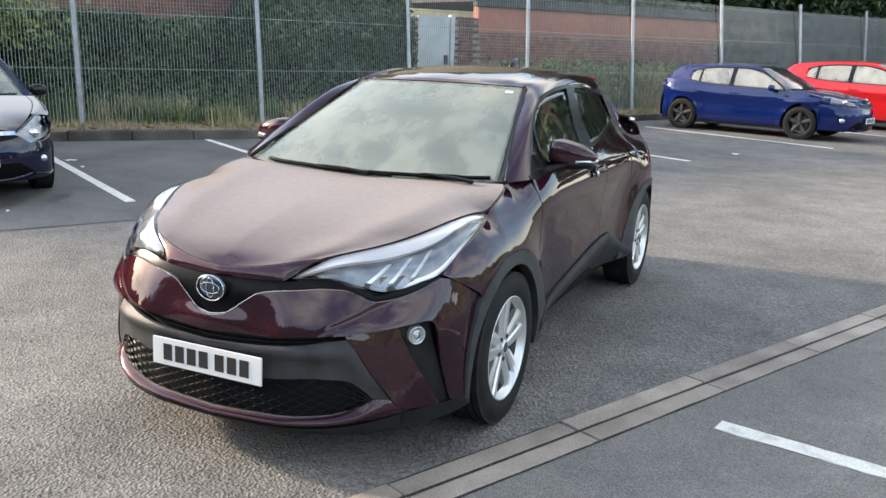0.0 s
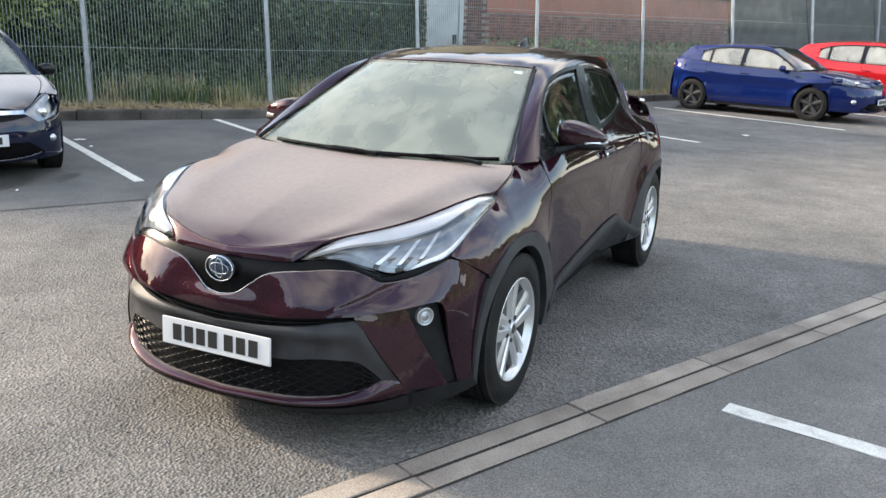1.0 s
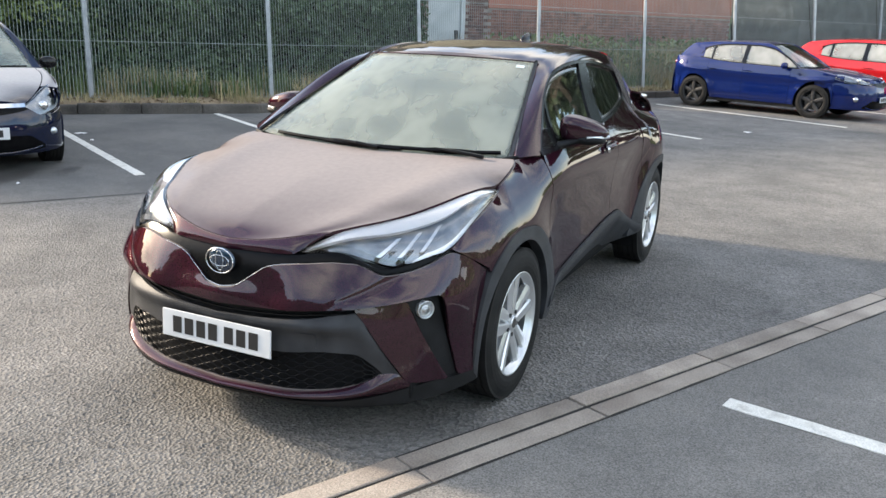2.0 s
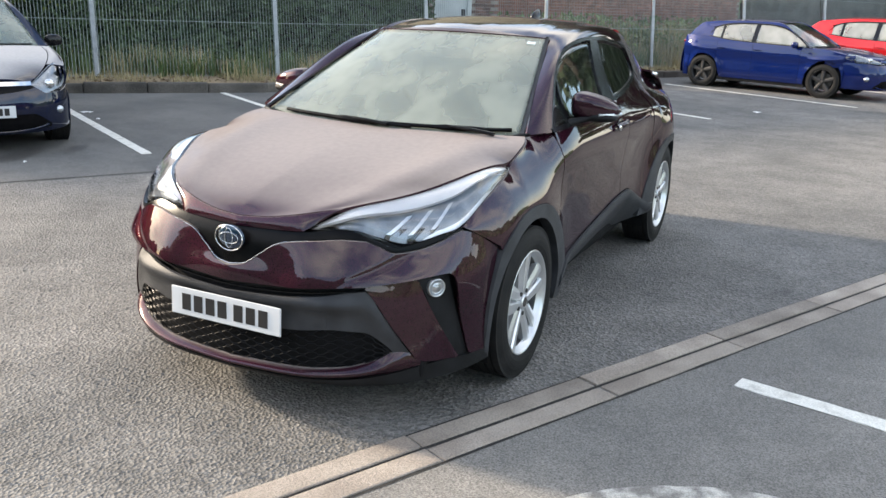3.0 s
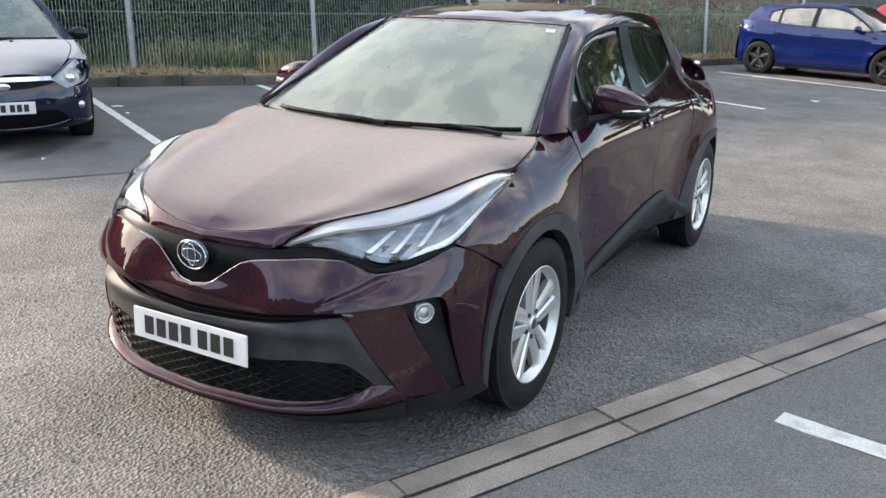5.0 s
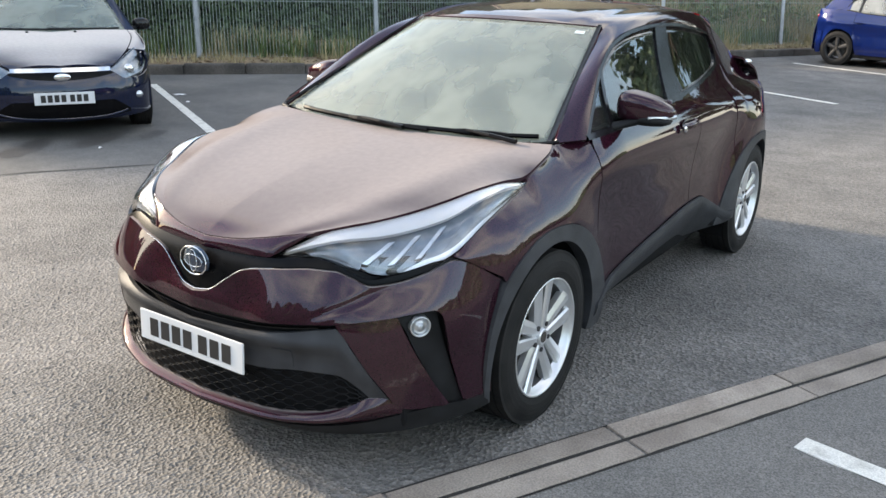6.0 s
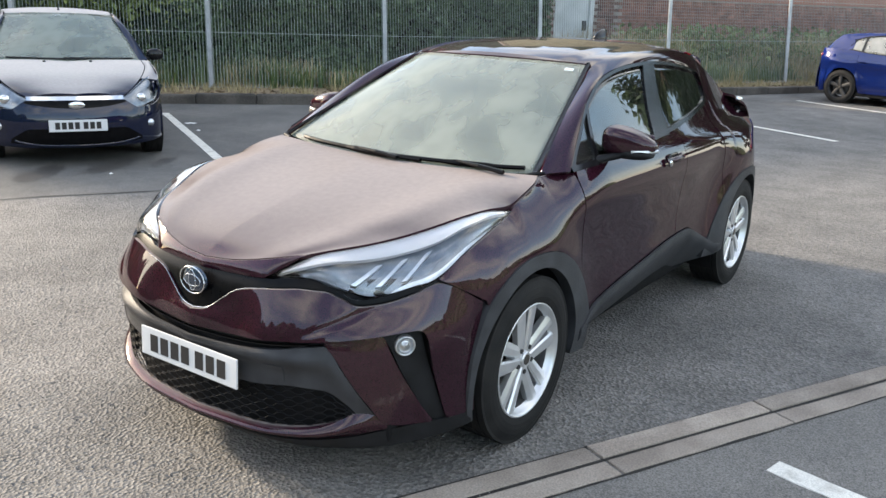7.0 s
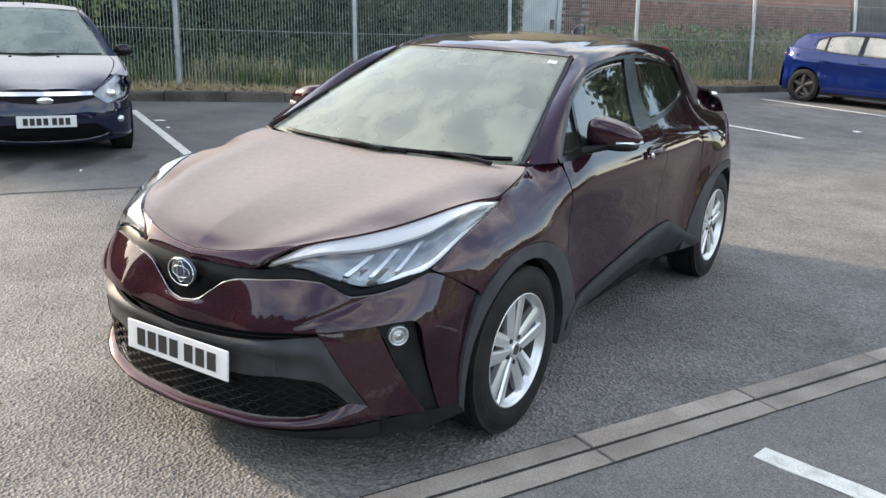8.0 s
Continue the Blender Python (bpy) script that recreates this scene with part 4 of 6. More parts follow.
def nose(u, z, out=0.0):
    s = 1 if u >= 0 else -1
    a = abs(u)
    x, y = NOSE_X(a), NOSE_F(z) + NOSE_Y(a)
    tx, ty = NOSE_X(a + 0.01) - NOSE_X(a - 0.01 if a > 0.01 else 0), NOSE_Y(a + 0.01) - NOSE_Y(a - 0.01 if a > 0.01 else 0)
    n = math.hypot(tx, ty) or 1
    return Vector((s * (x + ty / n * out), y - tx / n * out, z))


HUB_F, HUB_R, HUB_Z = -1.32, 1.32, 0.335


def side(y, z, out=0.0):
    """The car's flank: how far out it stands at a place along it and a height."""
    t = min(1.0, max(0.0, (y + 1.35) / 0.75))
    t = t * t * (3 - 2 * t)
    start, pull = 0.70 + 0.205 * t, 1.75 + (2.5 - 1.75) * t
    x = 0.846 - pull * max(0.0, z - start) ** 2
    x += 0.016 * bump(z - 0.90, 0.10) * t
    x -= 0.010 * bump(z - 0.62, 0.18) * bump(y - 0.0, 0.85)
    for hub, lift in ((HUB_F, 0.036), (HUB_R, 0.060)):
        r = math.hypot(y - hub, z - HUB_Z)
        x += lift * bump(r - 0.41, 0.15) + (lift * 0.25 * bump(y - hub, 0.35) * bump(z - 0.86, 0.12))
    if y > 1.2:
        x -= 0.22 * (y - 1.2) ** 2 + 0.10 * max(0.0, z - 0.85) * (y - 1.2)
    if y < -1.5:
        x -= 0.6 * (-1.5 - y) ** 2
    if z < 0.42:
        x -= 0.5 * (0.42 - z) ** 2
    return Vector((x + out, y, z))


def glass_x(y, z, out=0.0):
    """The cabin's flank above the belt line."""
    d = z - 1.05
    x = 0.80 - 0.70 * d + 0.43 * d * d
    x -= 0.085 * max(0.0, y - 0.3) ** 2 + 0.10 * max(0.0, -0.6 - y) ** 2
    return Vector((x + out * 0.9, y, z + out * 0.4))


def flank(y, z, out=0.0):
    """Flank and cabin side in one, blended over the shoulder."""
    t = min(1.0, max(0.0, (z - 0.97) / 0.10))
    t = t * t * (3 - 2 * t)
    return side(y, z, out).lerp(glass_x(y, z, out), t)


BELT = curve((-0.93, 1.026), (-0.65, 1.030), (-0.12, 1.052), (0.22, 1.076), (0.44, 1.095), (0.80, 1.134), (0.98, 1.158), (1.06, 1.185), (1.10, 1.250))
WIN_TOP = curve((-0.93, 1.03), (-0.76, 1.137), (-0.54, 1.272), (-0.32, 1.362), (-0.06, 1.402), (0.22, 1.414), (0.45, 1.408), (0.70, 1.386), (1.00, 1.346), (1.07, 1.334), (1.092, 1.312), (1.10, 1.256))
ARCH_OUT = curve((-40, 0.66), (-10, 0.60), (0, 0.57), (20, 0.52), (60, 0.452), (90, 0.428), (130, 0.440), (155, 0.412), (180, 0.398), (215, 0.40))
ARCH_IN = 0.376
SILL = curve((-0.90, 0.335), (-0.66, 0.405), (-0.10, 0.475), (0.30, 0.515), (0.46, 0.520), (0.62, 0.470), (0.84, 0.365))
car = thing("crossover_car", "dark burgundy crossover car with black cladding, parked on asphalt", "car")
U_END = 1.12

# under-skin and underside, so that no daylight passes through the joints
part("inner_body", panel(lambda a, v, o: nose(a, v, o - 0.05), -1.10, 1.10, lambda a: 0.17, lambda a: 0.765, 60, 10, 0, 0.01), BLACK_MATT, car, smooth=True)
bm = bmesh.new()
box(bm, -0.72, 0.72, -2.0, 1.9, 0.19, 0.40, 0.04)
box(bm, -0.62, 0.62, -1.95, 1.9, 0.40, 0.72, 0.04)
box(bm, -0.74, 0.74, -0.86, 0.86, 0.20, 0.86, 0.04)
part("underbody", bm, CABIN, car)


def arch_line(a, hub=HUB_F, out=0.0):
    r = ARCH_OUT(math.degrees(a)) + out
    return hub + r * math.cos(a), HUB_Z + r * math.sin(a)


def over_arch(y, hub, mirror=False):
    """Height of the cladding's upper edge above a wheel."""
    best = 0.0
    for k in range(0, 200, 2):
        a, b = radians(k), radians(k + 2)
        ya, za = arch_line(a, 0.0)
        yb, zb = arch_line(b, 0.0)
        d = -(y - hub) if mirror else y - hub
        if min(ya, yb) <= d <= max(ya, yb) and yb != ya:
            best = max(best, za + (zb - za) * (d - ya) / (yb - ya))
    return best


# bonnet: spanned from its front edge, its middle and its sides
EDGE = spline([(0.40, -2.055, 0.838), (0.475, -1.985, 0.856), (0.545, -1.90, 0.870), (0.605, -1.79, 0.887), (0.66, -1.68, 0.911), (0.705, -1.57, 0.934), (0.738, -1.45, 0.944), (0.760, -1.335, 0.942), (0.764, -1.23, 0.976), (0.752, -1.13, 1.002), (0.724, -1.06, 1.016)])
EVEN = spline([(0.40, -2.055, 0.838), (0.475, -1.985, 0.856), (0.545, -1.90, 0.872), (0.605, -1.79, 0.890), (0.66, -1.68, 0.912), (0.700, -1.57, 0.931), (0.728, -1.45, 0.950), (0.742, -1.335, 0.968), (0.748, -1.23, 0.986), (0.742, -1.13, 1.002), (0.724, -1.06, 1.016)])
LIP = spline([(0, -2.168, 0.778), (0.13, -2.155, 0.788), (0.27, -2.118, 0.812), (0.40, -2.055, 0.838)])
MIDDLE = spline([(0, -2.168, 0.778), (0, -2.08, 0.824), (0, -1.92, 0.874), (0, -1.70, 0.920), (0, -1.45, 0.958), (0, -1.25, 0.985), (0, -1.13, 1.000)])
COWL = spline([(0, -1.13, 1.000), (0.25, -1.125, 1.004), (0.50, -1.10, 1.010), (0.724, -1.06, 1.016)])


def bonnet(t, s, out=0.0):
    """t from the nose to the windscreen, s from the middle to the edge."""
    m = -1 if s < 0 else 1
    s = abs(s)
    a, b = MIDDLE(t), EDGE(t)
    c, d = LIP(s), COWL(s)
    flat = a.lerp(b, s) + c.lerp(d, t) - (MIDDLE(0).lerp(EDGE(0), s)).lerp(MIDDLE(1).lerp(EDGE(1), s), t)
    rise = 0.012 * (1 - s * s) * math.sin(math.pi * t) + 0.013 * bump(s - 0.74, 0.17) * math.sin(math.pi * t) ** 0.8
    flat += (EDGE(t) - EVEN(t)) * (s ** 16 - s)
    return Vector((m * flat.x, flat.y, flat.z + rise + out))


hood = part("bonnet", panel(bonnet, 0, 1, lambda a: -1.0, lambda a: 1.0, 44, 96, 0.004, 0.016), BURGUNDY, car, "burgundy bonnet under a pale film of dust and painted sky sheen", True)

# front end, by its distance round the nose and its height
V_LINE = curve((0, 0.603), (0.06, 0.612), (0.13, 0.658), (0.19, 0.698), (0.24, 0.713), (0.35, 0.728), (0.45, 0.738), (0.52, 0.737), (0.58, 0.720), (0.65, 0.698), (0.72, 0.704), (0.82, 0.728), (0.92, 0.758))
LAMP_FOOT = curve((0.335, 0.757), (0.45, 0.764), (0.55, 0.740), (0.645, 0.712), (0.72, 0.722), (0.82, 0.748), (0.92, 0.776))
MASK_LOW = curve((0, 0.540), (0.20, 0.548), (0.40, 0.566), (0.50, 0.576), (0.56, 0.580))
GARNISH = curve((0, 0.742), (0.15, 0.746), (0.28, 0.752), (0.36, 0.757))


MASK_LIFT = curve((0.0, 0.0), (0.20, 0.002), (0.34, 0.022), (0.50, 0.026), (0.62, 0.030), (0.80, 0.030), (0.95, 0.026), (1.06, 0.014), (1.115, 0.0))
WING_TOP = curve((0.56, 0.722), (0.60, 0.712), (0.65, 0.694), (0.72, 0.700), (0.82, 0.724), (0.91, 0.756), (0.97, 0.742), (1.06, 0.702), (1.13, 0.664))


def mask_skin(u, z, out=0.0):
    """The painted front: a hollow under the lamps and a raised wing on each side."""
    a = abs(u)
    top = V_LINE(a) if a < 0.62 else WING_TOP(a)
    t = min(1.0, max(0.0, (top - z) / max(0.03, top - 0.590)))
    fall = 1.0 if z > 0.59 else max(0.0, 1 - ((0.59 - z) / 0.16) ** 2)
    out += MASK_LIFT(a) * t * t * (3 - 2 * t) * fall
    out -= 0.009 * bump(z - (0.600 + 0.42 * (a - 0.49)), 0.011) * bump(a - 0.60, 0.10)
    out += 0.016 * bump(a, 0.15) * bump(z - 0.59, 0.05)
    return nose(u, z, out)


grille_top = lambda u: GARNISH(abs(u)) if abs(u) < 0.335 else LAMP_FOOT(abs(u)) + 0.004
part("grille_band", panel(lambda a, v, o: nose(a, v, o - 0.006), -0.92, 0.92, lambda a: V_LINE(abs(a)), grille_top, 90, 6), GRILLE_BLACK, car, "black upper grille band", True)


def garnish_skin(a, v, out=0.0):
    u = abs(a)
    p, q = nose(min(u, 0.285), GARNISH(min(u, 0.285))), LIP(min(1.0, u / 0.425))
    if u > 0.285:
        p = p.lerp(LIP(1.0), (u - 0.285) / 0.15)
    r = p.lerp(q, v)
    return Vector((math.copysign(r.x, a), r.y - 0.006 * math.sin(math.pi * v) - out, r.z))


part("bonnet_garnish", panel(garnish_skin, -0.425, 0.425, lambda a: 0.0, lambda a: 0.95, 56, 6, 0.0, 0.012), BURGUNDY, car, "burgundy strip under the bonnet edge", True)
bm = bmesh.new()
tube(bm, [nose(u, V_LINE(abs(u)) + 0.001, 0.004) for u in [-0.32 + 0.64 * k / 80 for k in range(81)]], [0.0020 * (1 - 0.75 * abs(k - 40) / 40) for k in range(81)], 6)
part("grille_trim", bm, CHROME, car, "thin bright trim under the grille", True)

# badge
badge = part("badge", ellipsoid((0, -2.213, 0.703), (0.062, 0.014, 0.047), 2.0, 16, 28), BADGE_BLUE, car, "dark blue oval badge", True)
for half, r in (((0.064, 0.049), 0.0024), ((0.044, 0.021), 0.0014), ((0.018, 0.038), 0.0014)):
    bm = bmesh.new()
    tube(bm, [(half[0] * math.cos(a), -2.229 + (0 if half[0] > 0.06 else -0.001), 0.703 + half[1] * math.sin(a)) for a in (2 * math.pi * k / 36 for k in range(37))], r, 6)
    part("badge_ring", bm, CHROME, badge, "bright oval ring", True)

# painted wings of the bumper: from the headlamp down to the fog lamp and round to the wheel arch
WING_LOW = curve((0.56, 0.582), (0.70, 0.598), (0.86, 0.612), (0.895, 0.59), (0.93, 0.50), (0.975, 0.36), (1.01, 0.255), (1.16, 0.25))


mask_low = lambda u: MASK_LOW(abs(u)) if abs(u) < 0.56 else WING_LOW(abs(u))
mask_top = lambda u: V_LINE(abs(u)) if abs(u) < 0.62 else WING_TOP(abs(u))
part("front_bumper", panel(mask_skin, -1.135, 1.135, mask_low, mask_top, 160, 22), BURGUNDY, car, "burgundy painted front bumper", True)
# fog lamp bezel, painted cheek and black lower panel
BEZ_TOP = curve((0.74, 0.600), (0.80, 0.610), (0.88, 0.606), (0.92, 0.520), (0.975, 0.355), (1.01, 0.25))
BEZ_LOW = curve((0.74, 0.592), (0.78, 0.555), (0.84, 0.445), (0.90, 0.335), (0.94, 0.265), (1.04, 0.235))
bez = pair("fog_lamp_bezel", panel(lambda a, v, o: nose(a, v, o - 0.012), 0.74, 1.01, BEZ_LOW, BEZ_TOP, 26, 10), BLACK_MATT, car, "black fog lamp surround")
CHEEK_TOP = curve((0.55, 0.578), (0.60, 0.584), (0.75, 0.594), (0.78, 0.550), (0.84, 0.440), (0.90, 0.335), (0.945, 0.268))
CHEEK_LOW = curve((0.55, 0.572), (0.60, 0.515), (0.66, 0.425), (0.72, 0.340), (0.775, 0.272), (0.86, 0.262), (0.945, 0.262))


def cheek_skin(u, z, out=0.0):
    d = min(1.0, max(0.0, (z - 0.27) / 0.30))
    ridge = 0.010 * max(0.0, 1 - abs(u - (0.965 - 0.42 * (z - 0.27)) + 0.045) / 0.03)
    return nose(u, z, out + 0.006 - 0.012 * d * d * bump(u - 0.68, 0.14) + ridge * (1 - d))


pair("bumper_cheek", panel(cheek_skin, 0.555, 0.945, CHEEK_LOW, CHEEK_TOP, 34, 12), BURGUNDY, car, "burgundy wedge beside the fog lamp")
for k, s in enumerate((1, -1)):
    c = nose(0.835 * s, 0.557, 0.0)
    n = (nose(0.835 * s, 0.557, 0.1) - c).normalized()
    turn = n.to_track_quat("X", "Z").to_matrix().to_4x4()
    fog = part("fog_lamp", lathe([(0.002, 0.001), (0.003, 0.011), (-0.006, 0.013), (-0.004, 0.024), (0.003, 0.030), (0.006, 0.033), (0.003, 0.036), (-0.02, 0.037)], 28), LAMP_SILVER, bez[k], "round silvered fog lamp", True)
    fog.matrix_world = Matrix.Translation(c) @ turn
    lens = part("lens", ellipsoid((0, 0, 0), (0.011, 0.031, 0.031), 2.0, 12, 24), GLASS, fog, "clear lens", True)
    lens.matrix_world = Matrix.Translation(c) @ turn

DARK_TOP = curve((0, 0.516), (0.20, 0.523), (0.40, 0.542), (0.50, 0.560), (0.56, 0.566), (0.62, 0.490), (0.68, 0.400), (0.74, 0.315), (0.79, 0.258))
DARK_LOW = curve((0, 0.372), (0.30, 0.385), (0.45, 0.40), (0.56, 0.395), (0.64, 0.345), (0.72, 0.270), (0.79, 0.25))


def dark_skin(u, z, out=0.0):
    a = abs(u)
    return nose(u, z, out + 0.030 * bump(z - 0.505, 0.035) * (1 if a < 0.45 else bump(a - 0.45, 0.12)) - 0.012 + 0.010 * bump(a - 0.62 + 0.9 * (z - 0.45), 0.05))


lower = part("lower_panel", panel(dark_skin, -0.785, 0.785, lambda a: DARK_LOW(abs(a)), lambda a: DARK_TOP(abs(a)) - 0.006, 84, 16), CLADDING, car, "matt black lower front panel", True)
for z, h in ((0.537, 0.005), (0.522, 0.005)):
    bm = panel(lambda a, v, o: nose(a, v + 0.028 * (a / 0.45) ** 2, o - 0.014), -0.50, 0.50, lambda a: z - h, lambda a: z, 40, 2, 0.001, 0.01)
    part("intake_slat", bm, BLACK_GLOSS, lower, smooth=True)
part("tow_eye_cover", panel(lambda a, v, o: dark_skin(a, v, o + 0.003), 0.345, 0.415, lambda a: 0.415, lambda a: 0.475, 6, 6, 0.0, 0.004), CLADDING, lower, "square towing-eye cover", True)
# honeycomb grille
MESH_TOP = lambda u: DARK_LOW(abs(u)) + 0.004
MESH_LOW = curve((0, 0.228), (0.30, 0.236), (0.50, 0.258), (0.62, 0.288), (0.70, 0.312))
grille = part("lower_grille", panel(lambda a, v, o: nose(a, v, o - 0.045), -0.72, 0.72, lambda a: MESH_LOW(abs(a)) - 0.02, lambda a: MESH_TOP(a) + 0.02, 40, 4), CABIN, car, "black honeycomb lower grille", True)
for r in range(9):
    bm = bmesh.new()
    pts = []
    for k in range(181):
        u = -0.70 + 1.40 * k / 180
        z0 = MESH_LOW(abs(u)) + (MESH_TOP(u) - MESH_LOW(abs(u))) * (r + 0.5) / 9
        z = z0 + 0.0050 * math.copysign(min(1, abs(math.sin(u * 84 + r * math.pi)) * 1.6), math.sin(u * 84 + r * math.pi))
        pts.append(nose(u, z, -0.014))
    tube(bm, pts, 0.0021, 5)
    part("grille_bar", bm, GRILLE_BLACK, grille)
# painted lip and black valance
LIP_TOP = curve((0, 0.228), (0.30, 0.236), (0.50, 0.258), (0.60, 0.284), (0.68, 0.318), (0.72, 0.318), (0.80, 0.262))
LIP_LOW = curve((0, 0.192), (0.30, 0.197), (0.50, 0.212), (0.65, 0.232), (0.74, 0.248), (0.80, 0.256))


def lip_skin(u, z, out=0.0):
    a = abs(u)
    t = (z - LIP_LOW(a)) / max(0.004, LIP_TOP(a) - LIP_LOW(a))
    return nose(u, z, out - 0.012 + 0.034 * max(0.0, 1 - abs(2 * t - 0.9)) ** 0.7 * (1.0 if a < 0.6 else max(0.0, 1 - (a - 0.6) / 0.19)) + 0.012 * (a > 0.6) * min(1.0, (a - 0.6) / 0.19))


part("bumper_lip", panel(lip_skin, -0.79, 0.79, lambda a: LIP_LOW(abs(a)), lambda a: LIP_TOP(abs(a)), 90, 6), BURGUNDY, car, "burgundy lip along the foot of the bumper", True)
VAL_TOP = curve((0, 0.190), (0.30, 0.195), (0.50, 0.210), (0.65, 0.230), (0.76, 0.250), (0.90, 0.262), (1.02, 0.258), (1.13, 0.265))
part("valance", panel(lambda a, v, o: nose(a, v, o - 0.25 * max(0, 0.19 - v)), -1.12, 1.12, lambda a: 0.172 + 0.03 * (abs(a) / 1.1) ** 3, lambda a: VAL_TOP(abs(a)), 90, 6), BLACK_MATT, car, "matt black front valance", True)
at = Matrix.Translation((0, -2.264, 0.424)) @ Matrix.Rotation(radians(-2.0), 4, "X")
number_plate(car, at, [(-0.205 + 0.058 * k, -0.205 + 0.058 * k + 0.042) for k in range(4)] + [(0.065 + 0.058 * k - 0.02, 0.065 + 0.058 * k + 0.022) for k in range(3)])

# headlamps
LAMP_LOW = spline([(0.285, -2.128, 0.756), (0.45, -2.085, 0.768), (0.55, -2.050, 0.743), (0.625, -2.000, 0.715), (0.705, -1.915, 0.731), (0.770, -1.820, 0.766), (0.796, -1.67, 0.845), (0.790, -1.50, 0.890), (0.765, -1.325, 0.916)])
LAMP_TOP = spline([(0.285, -2.128, 0.756), (0.355, -2.086, 0.797), (0.43, -2.030, 0.838), (0.545, -1.900, 0.866), (0.605, -1.790, 0.883), (0.66, -1.680, 0.907), (0.705, -1.570, 0.930), (0.738, -1.450, 0.939), (0.765, -1.325, 0.922)])
lamp_f = between(LAMP_LOW, LAMP_TOP, 0.034, (0.55, -0.5, 0.67))
lamps = pair("headlamp", panel(lambda a, v, o: lamp_f(a, v, o - 0.060), 0.0, 1.0, zero, one, 36, 6, 0.0, 0.01), LAMP_DARK, car, "slim swept-back clear headlamp")
pair("lens", pane(lamp_f, 0.004, 0.992, lambda a: 0.01, lambda a: 0.985, 40, 12, 0.0035), GLASS, lamps, "clear lens")
pair("light_guide", panel(lambda a, v, o: lamp_f(a, v, o - 0.012), 0.05, 0.96, lambda a: 0.72 - 0.10 * a, lambda a: 0.97, 40, 6, 0.0, 0.02), DAY_LIGHT, lamps, "white running-light strip")
pair("lower_guide", panel(lambda a, v, o: lamp_f(a, v, o - 0.016), 0.40, 0.94, lambda a: 0.03, lambda a: 0.05 + 0.10 * min(1.0, (a - 0.40) / 0.12), 30, 4, 0.0, 0.02), LAMP_SILVER, lamps, "silver lower edge")
pair("reflector", panel(lambda a, v, o: lamp_f(a, v, o - 0.042), 0.12, 0.72, lambda a: 0.12, lambda a: 0.66, 24, 6, 0.0, 0.012), LAMP_DARK, lamps, "smoked reflector")
for a0 in (0.30, 0.395, 0.49):
    def fin(a, v, o, a0=a0):
        return lamp_f(a + 0.105 * v, 0.20 + 0.40 * v, o - 0.020)
    pair("lamp_fin", panel(fin, a0, a0 + 0.022, zero, lambda a: 0.9, 3, 8, 0.0, 0.03), LAMP_SILVER, lamps, "bright slanting fin")
    pair("lamp_cell", panel(lambda a, v, o, a0=a0: lamp_f(a + 0.11 * v, 0.14 + 0.36 * v, o - 0.034), a0 + 0.034, a0 + 0.088, zero, one, 4, 6, 0.0, 0.02), LAMP_DARK, lamps, "dark lamp cell")

# front wings
EDGE_BACK = [EDGE(0.64 + 0.36 * k / 40) for k in range(41)]
EDGE_X = curve(*[(p.y, p.x) for p in EDGE_BACK])
EDGE_Z = curve(*[(p.y, p.z) for p in EDGE_BACK])
FEN_TOP = curve((-1.815, 0.770), (-1.66, 0.846), (-1.50, 0.888), (-1.36, 0.915), (-1.31, EDGE_Z(-1.31) - 0.006), (-1.23, EDGE_Z(-1.23) - 0.006), (-1.15, EDGE_Z(-1.15) - 0.006), (-1.06, 1.011), (-0.865, 1.018))


def fen_low(y):
    seam = 0.768 + (0.664 - 0.768) * (y + 1.815) / (1.815 - 1.640)
    if y < -1.64:
        return seam
    return max(over_arch(y, HUB_F), 0.40)


def fen_skin(y, z, out=0.0):
    p = side(y, z, out)
    t = min(1.0, max(0.0, (z - fen_low(y)) / max(0.02, FEN_TOP(y) - fen_low(y))))
    if y < -0.90:
        k = min(1.0, max(0.0, (y + 1.37) / 0.09))
        goal = LAMP_LOW(min(1.0, max(0.55, 0.60 + 0.40 * (y + 1.815) / 0.49))).x
        goal += (EDGE_X(min(y, -1.06)) + 0.003 - goal) * k * k * (3 - 2 * k)
        hold = min(1.0, max(0.0, (-0.90 - y) / 0.20))
        p.x += (goal - side(y, FEN_TOP(y)).x) * t ** (2.4 + 4 * k) * hold * hold * (3 - 2 * hold)
    return p


pair("front_wing", panel(fen_skin, -1.815, -0.868, fen_low, FEN_TOP, 72, 22), BURGUNDY, car, "burgundy front wing")


def arch_panel(hub, mirror, a0, a1, skin=side):
    def f(a, r, out=0.0):
        s = -1 if mirror else 1
        y, z = hub + s * r * math.cos(a), HUB_Z + r * math.sin(a)
        return skin(y, z, out + 0.006 + 0.006 * bump(r - ARCH_IN, 0.02))

    return panel(f, radians(a0), radians(a1), lambda a: ARCH_IN, lambda a: ARCH_OUT(math.degrees(a)), 44, 5, 0.0, 0.05)


pair("arch_cladding", arch_panel(HUB_F, False, -14, 200), CLADDING, car, "matt grey-black wheel arch cladding")
pair("arch_cladding", arch_panel(HUB_R, True, -4, 205), CLADDING, car, "matt grey-black wheel arch cladding")
# wheel wells
for hub in (HUB_F, HUB_R):
    bm = bmesh.new()
    rows = [[bm.verts.new((x, hub + 0.385 * math.cos(a), HUB_Z + 0.385 * math.sin(a))) for x in (0.45, 0.85)] for a in (radians(-25 + 230 * k / 30) for k in range(31))]
    for a, b in zip(rows, rows[1:]):
        bm.faces.new((a[0], a[1], b[1], b[0]))
    bm.faces.new([r[0] for r in rows])
    pair("wheel_well", bm, CABIN, car)

